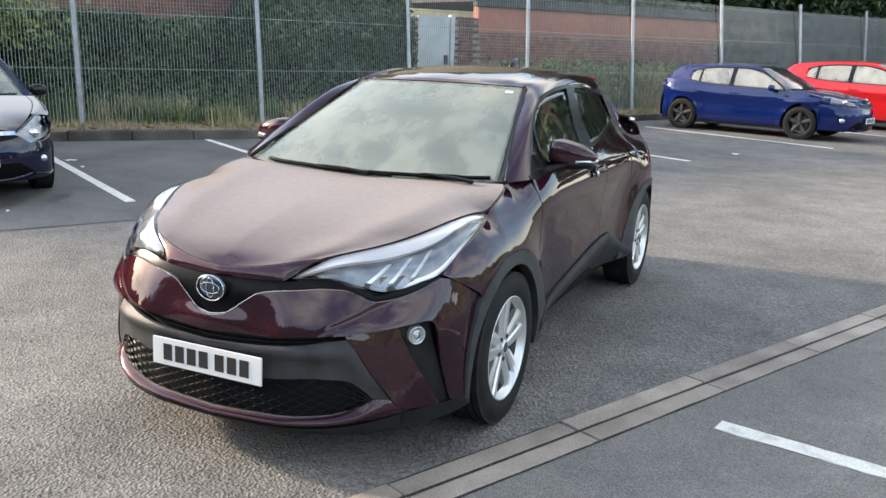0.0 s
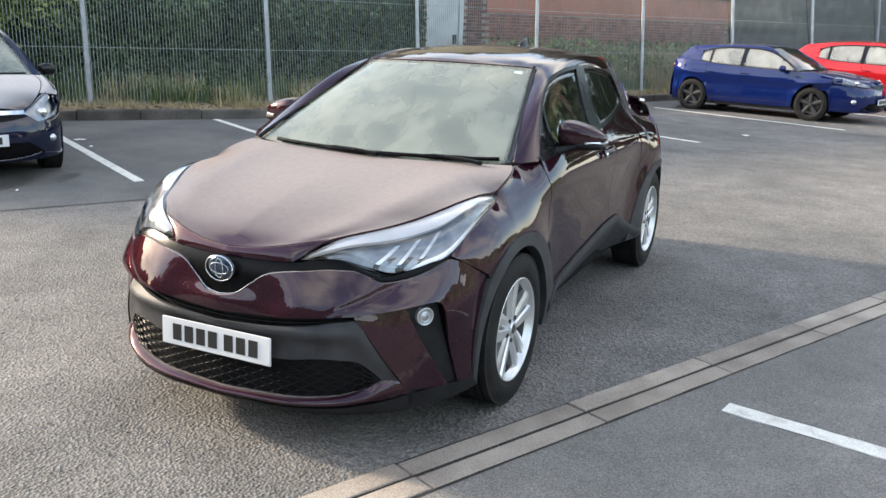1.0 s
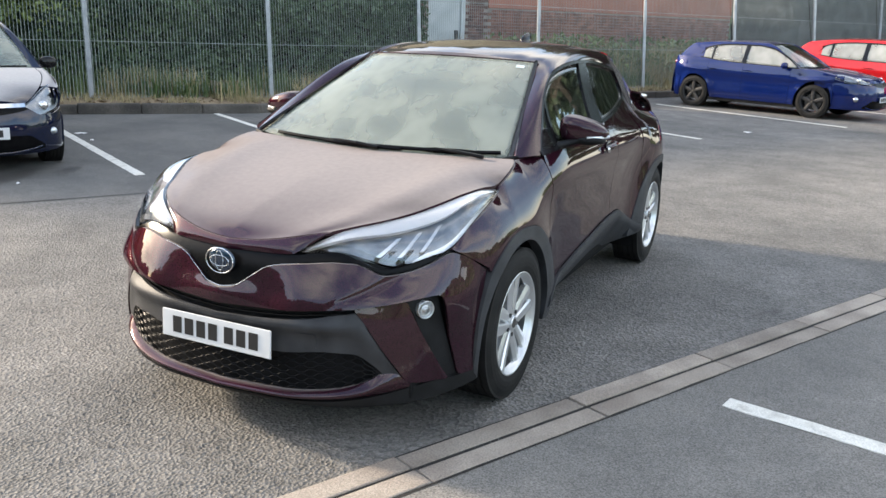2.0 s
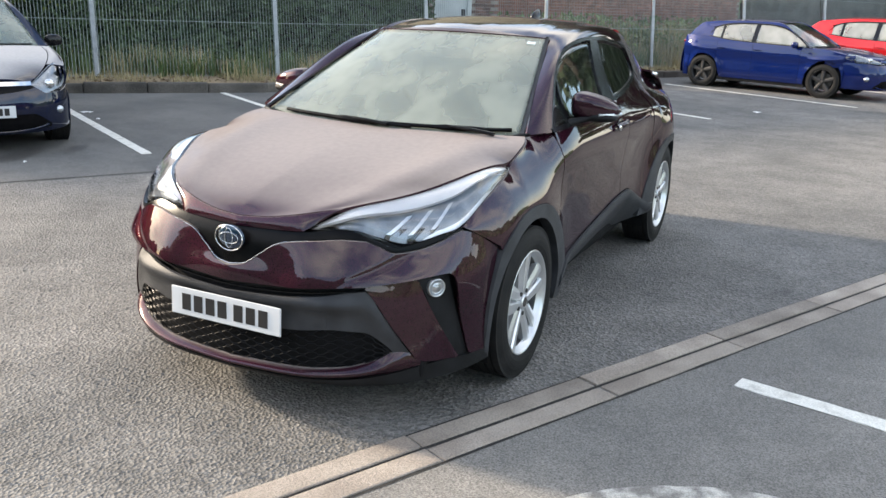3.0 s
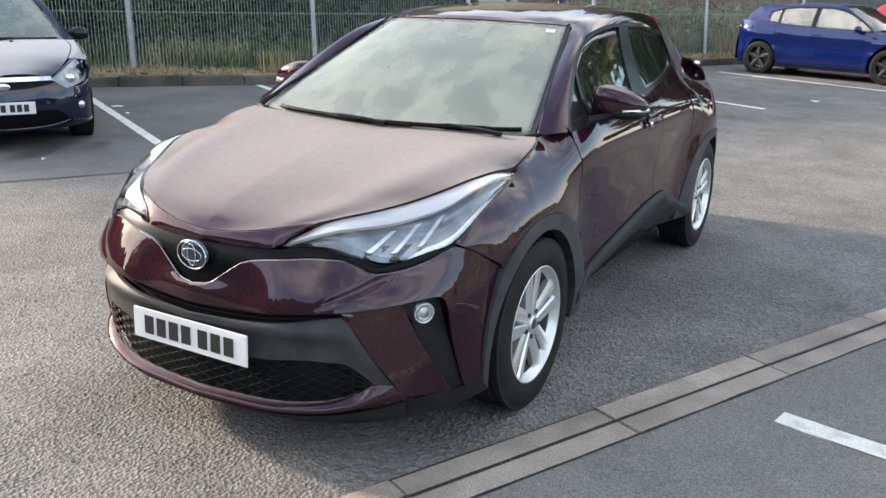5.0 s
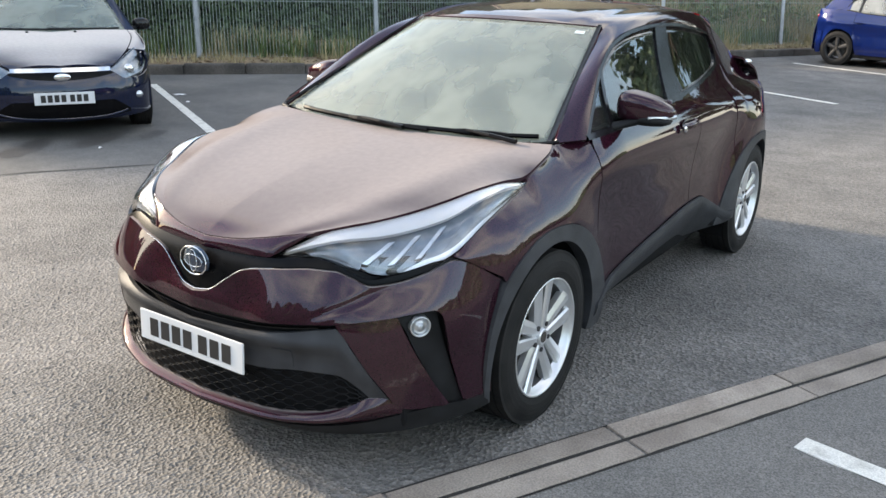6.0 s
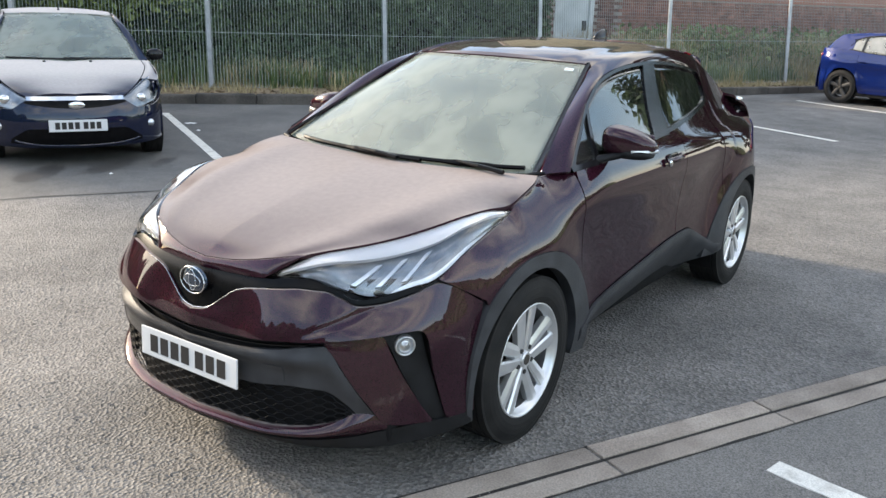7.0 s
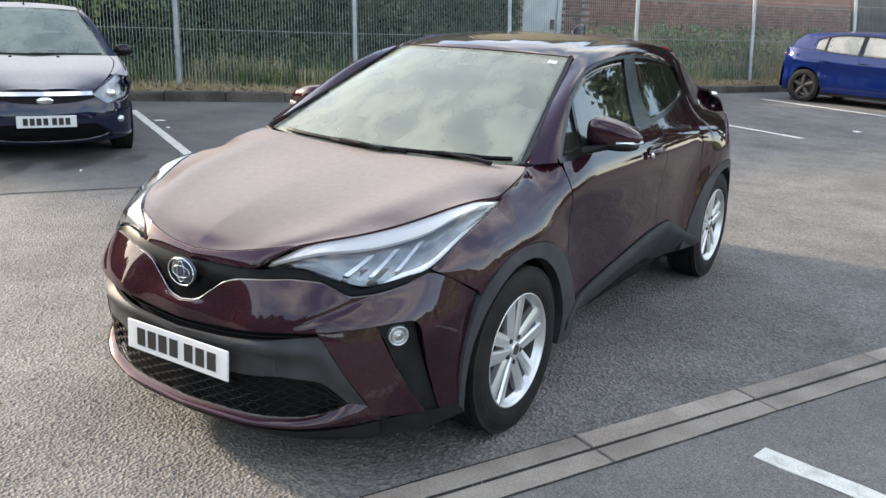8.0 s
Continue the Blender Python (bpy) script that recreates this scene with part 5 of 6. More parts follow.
# doors
D_SPLIT = 0.315


def crease(y, z, out=0.0):
    """Door skin: a sharp shoulder line and the hollow under it that rises to the rear."""
    line = 0.475 + 0.06 * y + 0.5 * max(0, y - 0.1) ** 2
    return flank(y, z, out - 0.004 * bump(z - (line + 0.10), 0.09))


def door_low(y):
    return max(SILL(y), over_arch(y, HUB_F) if y < -0.70 else 0, over_arch(y, HUB_R, True) if y > 0.6 else 0)


doors = pair("front_door", panel(crease, -0.866, D_SPLIT, door_low, BELT, 44, 22), BURGUNDY, car, "burgundy front door")
rears = pair("rear_door", panel(crease, D_SPLIT, 0.93, door_low, BELT, 30, 22), BURGUNDY, car, "burgundy rear door")
SHUT = curve((1.0, 1.17), (1.10, 1.250), (1.11, 1.40), (1.2, 1.375), (1.5, 1.275), (1.75, 1.17), (1.92, 1.09), (2.0, 0.92))


def quarter_low(y):
    return max(0.42 + 0.12 * max(0, (y - 1.7)), over_arch(y, HUB_R, True))


pair("rear_quarter", panel(flank, 0.93, 2.02, quarter_low, lambda y: BELT(y) if y < 1.10 else SHUT(y), 56, 26), BURGUNDY_BARE, car, "burgundy rear quarter panel")
SILL_LOW = curve((-0.90, 0.215), (-0.6, 0.215), (0.5, 0.235), (0.90, 0.30))
pair("sill_cladding", panel(lambda y, z, o: side(y, z, o + 0.016 * bump(z - SILL(y) + 0.02, 0.05) - 0.9 * max(0.0, SILL(y) - 0.05 - z) ** 1.35), -0.885, 0.90, SILL_LOW, lambda y: SILL(y) if y < 0.84 else SILL(0.84), 50, 12), CLADDING, car, "matt grey-black sill cladding")
# handle with its bowl
for d, s in ((doors[0], 1), (doors[1], -1)):
    c = crease(0.10, 0.955)
    bm = ellipsoid((s * (c.x + 0.004), 0.115, 0.952), (0.006, 0.075, 0.035), 2.4, 10, 20)
    part("handle_bowl", bm, BLACK_GLOSS, d, "dark handle recess", True)
    bm = bmesh.new()
    tube(bm, [(s * (c.x + 0.008), 0.015, 0.957), (s * (c.x + 0.030), 0.05, 0.958), (s * (c.x + 0.034), 0.12, 0.960), (s * (c.x + 0.028), 0.18, 0.962), (s * (c.x + 0.004), 0.215, 0.964)], [0.012, 0.016, 0.016, 0.014, 0.010], 8)
    handle = part("door_handle", bm, BURGUNDY, d, "burgundy pull handle", True)
    part("key_cap", ellipsoid((s * (c.x + 0.024), 0.035, 0.945), (0.010, 0.020, 0.020), 2.2, 8, 14), CHROME, handle, "bright cap", True)

# side windows and their frames
in_win = lambda y, z, o: glass_x(y, z, o - 0.008)
pair("window", pane(in_win, -0.90, 0.24, lambda y: BELT(y) - 0.005, lambda y: max(BELT(y) - 0.004, WIN_TOP(y) - 0.012), 34, 10), SIDE_GLASS, doors, "tinted side window")
pair("window", pane(in_win, 0.242, 1.085, lambda y: BELT(y) - 0.005, lambda y: max(BELT(y) - 0.004, WIN_TOP(y) - 0.012), 26, 10), PRIVACY, rears, "dark privacy glass window")
pair("window_pillar", panel(lambda a, v, o: glass_x((0.0 + 0.60 * (v - 1.06)) * (1 - a) + (0.195 + 0.46 * (v - 1.06)) * a, v, o + 0.001), 0.0, 1.0, lambda y: 1.062, lambda y: 1.409, 6, 12, 0.0), BLACK_GLOSS, doors, "gloss black pillar between the windows")
pair("window_divider", panel(lambda a, v, o: glass_x(a + 0.58 * (v - 1.09), v, o + 0.003), -0.672, -0.645, lambda y: 1.036, lambda y: 1.262, 3, 8, 0.0), BLACK_GLOSS, doors, "black quarter-light bar")
for lo, hi, name in ((lambda y: WIN_TOP(y) - 0.016, WIN_TOP, "window_trim"), (lambda y: BELT(y) - 0.004, lambda y: BELT(y) + 0.016, "belt_trim")):
    pair(name, panel(lambda a, v, o: glass_x(a, v, o + 0.004), -0.92, 1.098, lo, hi, 70, 3, 0.0, 0.012), BLACK_GLOSS, car, "gloss black window trim")

# roof, pillars and screen
ROOF_C = curve((-0.30, 1.428), (-0.20, 1.456), (-0.10, 1.480), (0.05, 1.500), (0.20, 1.511), (0.40, 1.518), (0.75, 1.514), (1.10, 1.486), (1.40, 1.430))
ROOF_W = curve((-0.30, 0.495), (0.0, 0.535), (0.4, 0.555), (0.9, 0.545), (1.40, 0.50))


def roof(y, s, out=0.0):
    w = ROOF_W(y)
    bow = 0.055 * (1 - s * s) if y < -0.1 else 0
    return Vector((s * w, y - 0.10 * (1 - s * s) * max(0.0, (0.1 - y) / 0.4) + 0.06 * (1 - s * s) * max(0.0, (y - 1.0) / 0.4), ROOF_C(y) - 0.018 - 0.040 * abs(s) ** 2.4 + out - 0.004 * bump(abs(s) - 0.80, 0.05)))


top = part("roof", panel(roof, -0.20, 1.40, lambda a: -1.0, lambda a: 1.0, 40, 36, 0.003), BURGUNDY_BARE, car, "glossy burgundy roof", True)
RAIL_IN = spline([(0.720, -1.035, 1.016), (0.664, -0.83, 1.130), (0.605, -0.60, 1.240), (0.552, -0.38, 1.337), (0.522, -0.19, 1.413), (0.540, 0.05, 1.450), (0.555, 0.40, 1.464), (0.548, 0.78, 1.452), (0.530, 1.12, 1.416), (0.500, 1.40, 1.362)])
RAIL_OUT = spline([glass_x(-0.935, 1.026), glass_x(-0.76, 1.139), glass_x(-0.54, 1.274), glass_x(-0.32, 1.364), glass_x(-0.06, 1.404), glass_x(0.22, 1.416), glass_x(0.55, 1.402), glass_x(0.85, 1.366), glass_x(1.08, 1.330), glass_x(1.15, 1.27)])
rail = between(RAIL_OUT, RAIL_IN, 0.012, (0.75, 0.0, 0.65))
pair("roof_rail", panel(rail, 0.0, 1.0, zero, one, 56, 8, 0.0, 0.012), BURGUNDY_BARE, car, "burgundy pillar and roof side")
SCR_LOW = spline([(-0.710, -1.03, 1.018), (-0.50, -1.085, 1.004), (-0.25, -1.120, 0.998), (0, -1.130, 0.994), (0.25, -1.120, 0.998), (0.50, -1.085, 1.004), (0.710, -1.03, 1.018)])
SCR_TOP = spline([(-0.508, -0.205, 1.410), (-0.38, -0.262, 1.418), (-0.19, -0.295, 1.422), (0, -0.305, 1.424), (0.19, -0.295, 1.422), (0.38, -0.262, 1.418), (0.508, -0.205, 1.410)])
scr = between(SCR_LOW, SCR_TOP, 0.022, (0, -0.5, 0.85))
screen = part("windscreen", pane(scr, 0.012, 0.988, lambda a: 0.0, lambda a: 0.99, 40, 20, 0.005), SCREEN, car, "windscreen under a film of dust and painted sky reflection", True)
part("screen_header", panel(lambda a, v, o: SCR_TOP(a).lerp(roof(-0.20, -1 + 2 * a), v) + Vector((0, 0, o + 0.002)), 0, 1, lambda a: 0.02, lambda a: 0.98, 30, 3, 0.0), BURGUNDY, car, "burgundy front edge of the roof", True)
pair("screen_trim", panel(lambda a, v, o: SCR_LOW(0.985 + 0.015 * v).lerp(SCR_TOP(0.985 + 0.015 * v), a) + Vector((0.003, -0.006 + o, 0.010)), 0.0, 1.0, zero, one, 20, 2, 0.0, 0.015), CLADDING, car, "dark grey windscreen edge trim")
part("screen_band", panel(lambda a, v, o: scr(a, v, o - 0.008), 0.02, 0.98, lambda a: 0.0, lambda a: 0.055 + 0.03 * (2 * a - 1) ** 4, 40, 3, 0.0, 0.004), BLACK_MATT, screen, "black band along the screen's foot", True)
part("cowl", panel(lambda a, v, o: SCR_LOW(a).lerp(Vector((-0.70 + 1.40 * a, -1.13 + 0.07 * (2 * a - 1) ** 4, 0.972 + 0.045 * (2 * a - 1) ** 4)), v) + Vector((0, 0, o - 0.012)), 0.0, 1.0, zero, one, 40, 4, 0.0, 0.02), BLACK_MATT, car, "black scuttle under the windscreen", True)
part("screen_sticker", panel(lambda a, v, o: scr(a, v, o + 0.002), 0.875, 0.925, lambda a: 0.905, lambda a: 0.935, 6, 3, 0.0, 0.001), PAPER, screen, "small pale sticker inside the screen", True)
for a0, a1, b0, b1 in ((0.62, 0.12, 0.010, 0.012), (0.955, 0.50, 0.014, 0.016)):
    bm = bmesh.new()
    tube(bm, [scr(a0 + (a1 - a0) * t, b0 + (b1 - b0) * t + 0.004 * math.sin(math.pi * t), 0.018) for t in [k / 14 for k in range(15)]], [0.014 if 3 < k < 8 else 0.010 for k in range(15)], 6)
    wiper = part("wiper", bm, GRILLE_BLACK, car, "black wiper at rest")
    bm = bmesh.new()
    c = scr(a0 + (a1 - a0) * 0.5, b0 + 0.012, 0.024)
    tube(bm, [(c.x + 0.26, c.y - 0.03, c.z - 0.012), (c.x + 0.14, c.y - 0.025, c.z - 0.002), c], [0.014, 0.012, 0.008], 6, 0.7)
    part("wiper_arm", bm, GRILLE_BLACK, wiper)

# tail: hatch, lamps, bumper
HATCH = spline([(0.52, 1.40, 1.375), (0.56, 1.60, 1.245), (0.62, 1.85, 1.125), (0.66, 1.97, 1.06), (0.68, 2.05, 0.92), (0.70, 2.06, 0.70)])


def hatch(t, s, out=0.0):
    p = HATCH(t)
    return Vector((s * p.x, p.y + 0.07 * (1 - s * s), p.z + 0.035 * (1 - s * s) * (1 - t) + out))


part("tailgate", panel(hatch, 0.36, 1.0, lambda a: -1.0, lambda a: 1.0, 24, 20), BURGUNDY, car, "burgundy tailgate", True)
part("rear_screen", pane(hatch, 0.02, 0.35, lambda a: -0.9, lambda a: 0.9, 12, 16), PRIVACY, car, "dark rear screen", True)
part("roof_spoiler", panel(lambda y, s, o: roof(y, s, o) + Vector((0, 0, 0.012 + 0.02 * (y - 1.3))), 1.28, 1.40, lambda a: -0.98, lambda a: 0.98, 8, 20), BURGUNDY, car, "burgundy roof spoiler", True)


def rear(a, z, out=0.0):
    w = side(1.84, z).x + 0.004
    return Vector((w * math.sin(a), 1.84 + 0.29 * max(0.0, math.cos(a)) ** 0.6, z))


part("rear_bumper", panel(rear, -1.5, 1.5, lambda a: 0.28, lambda a: 0.72, 40, 10), BURGUNDY, car, "burgundy rear bumper", True)
part("rear_valance", panel(rear, -1.53, 1.53, lambda a: 0.22, lambda a: 0.44, 40, 4, 0, 0.01), CLADDING, car, "black rear valance", True)
for s in (1, -1):
    bm = bmesh.new()
    tube(bm, [(s * 0.64, 1.70, 1.01), (s * 0.635, 1.80, 1.02), (s * 0.62, 1.88, 1.03), (s * 0.59, 1.97, 1.04)], [0.010, 0.022, 0.028, 0.03], 12, 0.75)
    tail = part("tail_lamp", bm, BLACK_GLOSS, car, "smoked tail lamp standing proud of the quarter", True)
    part("chrome_edge", ellipsoid((s * 0.622, 1.90, 1.112), (0.026, 0.05, 0.016), 2.2, 8, 16), CHROME, tail, "bright upper edge", True)

bm = bmesh.new()
tube(bm, [(0.668, -1.065, 1.012), (0.706, -1.052, 1.020), (0.728, -1.02, 1.022)], [0.008, 0.013, 0.008], 8, 0.6)
pair("scuttle_end", bm, BLACK_MATT, car, "black rubber end of the scuttle")
# fin aerial
part("fin_aerial", ellipsoid((0.0, 0.96, 1.496), (0.030, 0.080, 0.052), 2.0, 10, 20, lambda v: Vector((v.x * (1 - 0.5 * max(0, v.z)), v.y + 0.55 * max(0, v.z), v.z))), BLACK_GLOSS, car, "dark shark-fin aerial", True)

# door mirrors
for s in (1, -1):
    mirror = part("door_mirror", ellipsoid((s * 0.895, -0.555, 1.112), (0.118, 0.072, 0.061), 3.1, 16, 28, lambda v, s=s: Vector((v.x, v.y * (1.0 - 0.25 * v.x * s) + 0.30 * v.x * s * 0.6 + 0.12, v.z * (1.0 - 0.30 * v.x * s - 0.20 * max(0, v.x * s) ** 2) - 0.16 * v.x * s))), BURGUNDY, car, "burgundy door mirror", True)
    bm = ellipsoid((s * 0.895, -0.552, 1.070), (0.112, 0.066, 0.026), 2.6, 8, 24)
    part("mirror_base", bm, BLACK_MATT, mirror, "black lower shell", True)
    bm = bmesh.new()
    tube(bm, [(s * 0.765, -0.69, 1.035), (s * 0.81, -0.655, 1.045), (s * 0.87, -0.60, 1.062)], [0.030, 0.028, 0.026], 10, 0.6)
    part("mirror_arm", bm, BLACK_MATT, mirror, "black arm", True)
    bm = bmesh.new()
    tube(bm, [(s * 0.925, -0.612, 1.083), (s * 0.985, -0.575, 1.085), (s * 1.012, -0.525, 1.088)], [0.007, 0.012, 0.010], 8)
    part("indicator", bm, LAMP_SILVER, mirror, "clear indicator", True)
    bm = box(bmesh.new(), -0.082, 0.082, -0.003, 0.003, -0.038, 0.038, 0.0)
    g = part("mirror_glass", bm, MIRROR, mirror)
    g.matrix_world = Matrix.Translation((s * 0.890, -0.485, 1.108)) @ Matrix.Rotation(s * 0.28, 4, "Z")
    bm = bmesh.new()
    box(bm, s * 0.775 - 0.012, s * 0.775 + 0.012, -0.845, -0.69, 1.018, 1.050, 0.006)
    part("mirror_foot", bm, BLACK_MATT, mirror)

# cabin
dash = part("dashboard", box(bmesh.new(), -0.66, 0.66, -0.95, -0.45, 0.75, 0.97, 0.05), CABIN, car)
for s in (1, -1):
    seat = part("seat", box(bmesh.new(), s * 0.36 - 0.24, s * 0.36 + 0.24, -0.15, 0.40, 0.45, 0.68, 0.06), CABIN, car)
    bm = box(bmesh.new(), -0.24, 0.24, -0.06, 0.06, 0.0, 0.62, 0.05)
    part("backrest", bm, CABIN, seat).matrix_world = Matrix.Translation((s * 0.36, 0.38, 0.62)) @ Matrix.Rotation(radians(-14), 4, "X")
    bm = box(bmesh.new(), -0.13, 0.13, -0.05, 0.05, 0.0, 0.19, 0.04)
    part("headrest", bm, CABIN, seat).matrix_world = Matrix.Translation((s * 0.36, 0.56, 1.22)) @ Matrix.Rotation(radians(-10), 4, "X")
part("rear_bench", box(bmesh.new(), -0.62, 0.62, 1.05, 1.25, 0.5, 1.15, 0.06), CABIN, car)
part("headlining", panel(lambda y, s, o: roof(y, s, o - 0.035), -0.15, 1.38, lambda a: -1.0, lambda a: 1.0, 20, 12, 0.0), CABIN, car, smooth=True)
bm = bmesh.new()
tube(bm, [(-0.36 + 0.185 * math.cos(a), -0.42 + 0.06 * math.sin(a), 0.93 + 0.17 * math.sin(a)) for a in (2 * math.pi * k / 28 for k in range(29))], 0.015, 8)
part("steering_wheel", bm, CABIN, car)

for sx, y in ((1, HUB_F), (-1, HUB_F), (1, HUB_R), (-1, HUB_R)):
    wheel(car, sx * 0.785, y, HUB_Z, HUB_Z + 0.003, 0.205, 0.228, 0.088, 5, True, ALLOY)


# ---- the other parked cars ----
def hatchback(name, label, m, colour, half=0.89, wheel_r=0.32, rim_r=0.215, metal=None, spokes=5, bars=True, chrome_bar=False, oval=False, screen=None, panes=None, shell=None, aerial=False, tail=1.0, lamp=None, snout=1.0, lift=0.0, slim=0.0):
    """A five-door hatchback, facing its own -y, standing on z = 0."""
    c = thing(name, label, "car", m, "parked hatchbacks")
    before = set(scene.objects)
    yf, yr, hub_f, hub_r = -2.15, 2.10, -1.31, 1.31

    def flank_x(y, z, out=0.0):
        x = half - 0.05 - 0.9 * max(0.0, z - 0.80) ** 2 - 0.35 * max(0.0, 0.5 - z) ** 2
        x += 0.024 * bump(z - (0.775 + 0.035 * y), 0.035) - 0.014 * bump(z - 0.62, 0.09) + 0.012 * bump(z - (0.36 + 0.03 * y), 0.035)
        for h in (hub_f, hub_r):
            x += 0.03 * bump(math.hypot(y - h, z - wheel_r) - 0.37, 0.10)
        x -= 0.30 * max(0.0, -1.35 - y) ** 2 + 0.30 * max(0.0, y - 1.4) ** 2
        return Vector((x + out, y, z))

    def cabin(y, z, out=0.0):
        d = z - 0.95
        x = half - 0.075 - 0.42 * d - 0.18 * d * d - 0.09 * max(0.0, y - 0.6) ** 2
        return Vector((x + out, y, z))

    nx = curve((0, 0), (0.3, 0.3), (0.55, 0.535), (0.75, 0.69), (0.90, 0.775), (1.05, half - 0.072))
    ny = curve((0, 0), (0.3, 0.02), (0.55, 0.085), (0.75, 0.20), (0.90, 0.32), (1.05, 0.46))
    nf = curve((0.15, yf + 0.08), (0.28, yf), (0.45, yf - 0.01), (0.60, yf + 0.02), (0.72, yf + 0.08))

    def front(u, z, out=0.0):
        a, s = abs(u), 1 if u >= 0 else -1
        return Vector((s * (nx(a) + 0.4 * out * (a > 0.8)), nf(z) + ny(a) - out, z))

    arch = lambda y, h: wheel_r + math.sqrt(max(0.0, 0.375 ** 2 - (y - h) ** 2)) if abs(y - h) < 0.375 else 0.0
    low = lambda y: max(0.235, arch(y, hub_f), arch(y, hub_r))
    belt = curve((-1.7, 0.81), (-1.3, 0.905), (-0.95, 0.955), (0.0, 0.980), (0.8, 1.015), (1.3, 1.07), (1.9, 1.08))
    mid = spline([(0, yf + 0.085, 0.715), (0, yf + 0.25, 0.775), (0, -1.6, 0.865), (0, -1.25, 0.928), (0, -1.05, 0.952)])
    edge = spline([(0.42, yf + 0.13, 0.690), (0.52, yf + 0.24, 0.735), (0.65, -1.68, 0.832), (0.735, -1.35, 0.910), (0.745, -1.0, 0.958)])
    pair("front_wing", panel(flank_x, -1.69, -0.80, low, belt, 30, 10), colour, c)
    doors_f = pair("front_door", panel(flank_x, -0.80, 0.22, low, belt, 20, 12), colour, c)
    doors_r = pair("rear_door", panel(flank_x, 0.22, 1.02, low, belt, 20, 12), colour, c)
    pair("rear_quarter", panel(flank_x, 1.02, 2.0, low, belt, 30, 12), colour, c)
    wing_in = [edge(0.49 + 0.51 * k / 12) for k in range(13)]
    crown = between(spline([flank_x(p.y, belt(p.y) - 0.003, -0.004) for p in wing_in]), spline([p + Vector((0.006, 0, -0.002)) for p in wing_in]), 0.014, (0.4, 0, 0.9))
    pair("wing_crown", panel(crown, 0, 1, zero, one, 20, 6, 0.0), colour, c)
    pair("inner_wing", panel(lambda y, z, o: flank_x(y, z, o - 0.035), -1.80, -1.30, lambda y: 0.58, lambda y: belt(y) - 0.014, 12, 4), colour, c)
    pair("sill", panel(lambda y, z, o: flank_x(y, z, o - 0.02), -0.95, 0.95, lambda y: 0.17, lambda y: 0.25, 12, 3), BLACK_MATT, c)
    for y0, d in ((0.02, doors_f), (0.82, doors_r)):
        bm = bmesh.new()
        x = flank_x(y0, 0.84).x
        tube(bm, [(x, y0, 0.845), (x + 0.03, y0 + 0.04, 0.85), (x + 0.03, y0 + 0.15, 0.853), (x, y0 + 0.19, 0.855)], 0.012, 6)
        pair("door_handle", bm, colour, d)
    for h in (hub_f, hub_r):
        bm = bmesh.new()
        rows = [[bm.verts.new((x, h + 0.37 * math.cos(a), wheel_r + 0.37 * math.sin(a))) for x in (0.5, half - 0.08)] for a in (radians(-20 + 220 * k / 24) for k in range(25))]
        for a, b in zip(rows, rows[1:]):
            bm.faces.new((a[0], a[1], b[1], b[0]))
        bm.faces.new([r[0] for r in rows])
        pair("wheel_well", bm, CABIN, c)
    bm = box(bmesh.new(), -half + 0.14, half - 0.14, -1.55, 1.55, 0.18, 0.50, 0.03)
    part("underbody", box(bm, -0.5, 0.5, -1.98, 1.95, 0.20, 0.62, 0.03), CABIN, c)
    # front end
    bumper = part("front_bumper", panel(front, -1.05, 1.05, lambda u: 0.20 + 0.03 * abs(u), lambda u: 0.70 - min(0.115 - slim, 0.6 * max(0.0, abs(u) - 0.38)) + 0.16 * max(0.0, abs(u) - 0.78), 72, 14), colour, c, smooth=True)
    part("upper_grille", panel(lambda u, z, o: front(u, z, o + 0.004), -0.46, 0.46, lambda u: 0.585 + 0.05 * (u / 0.46) ** 2, lambda u: 0.655, 24, 4), GRILLE_BLACK, bumper, smooth=True)
    part("lower_grille", panel(lambda u, z, o: front(u, z, o + 0.005), -0.62, 0.62, lambda u: 0.232 + 0.03 * (u / 0.62) ** 2, lambda u: 0.400 - 0.10 * max(0.0, abs(u) - 0.45) / 0.17, 32, 4), GRILLE_BLACK, bumper, smooth=True)
    bm = bmesh.new()
    tube(bm, [front(-0.58 + 1.16 * k / 20, 0.232 + 0.055 * abs(-1 + 2 * k / 20) ** 3, 0.008) for k in range(21)], 0.008, 6)
    part("grille_lip", bm, colour, bumper)
    if chrome_bar:
        part("chrome_bar", panel(lambda u, z, o: front(u, z, o + 0.014), -0.44, 0.44, lambda u: 0.660, lambda u: 0.700, 24, 3), CHROME, bumper, "broad chrome bar", True)
    if oval:
        part("badge", ellipsoid((0, nf(0.615) - 0.012, 0.617), (0.075, 0.012, 0.036), 2.0, 10, 20), CHROME, bumper, "bright oval badge", True)
    fogs = ellipsoid(front(0.735, 0.415, -0.012), (0.045, 0.036, 0.036), 2.0, 10, 18)
    pair("fog_lamp", fogs, LAMP_SILVER, c, "round fog lamp")
    ll = spline([(0.40, yf + 0.055, 0.575 + slim), (0.54, yf + 0.10, 0.565 + slim), (0.66, yf + 0.195, 0.585 + slim), (0.76, yf + 0.32, 0.625 + slim), (0.828, yf + 0.50, 0.72 + slim)])
    lt = spline([(0.42, yf + 0.11, 0.665), (0.51, yf + 0.20, 0.715), (0.60, yf + 0.31, 0.780), (0.69, yf + 0.44, 0.830), (0.805, yf + 0.62, 0.857)])
    lf = between(ll, lt, 0.02)
    lamps2 = pair("headlamp", panel(lambda a, v, o: lf(a, v, o - 0.02), 0, 1, zero, one, 20, 6, 0.0, 0.01), lamp or LAMP_DARK, c, "clear headlamp")
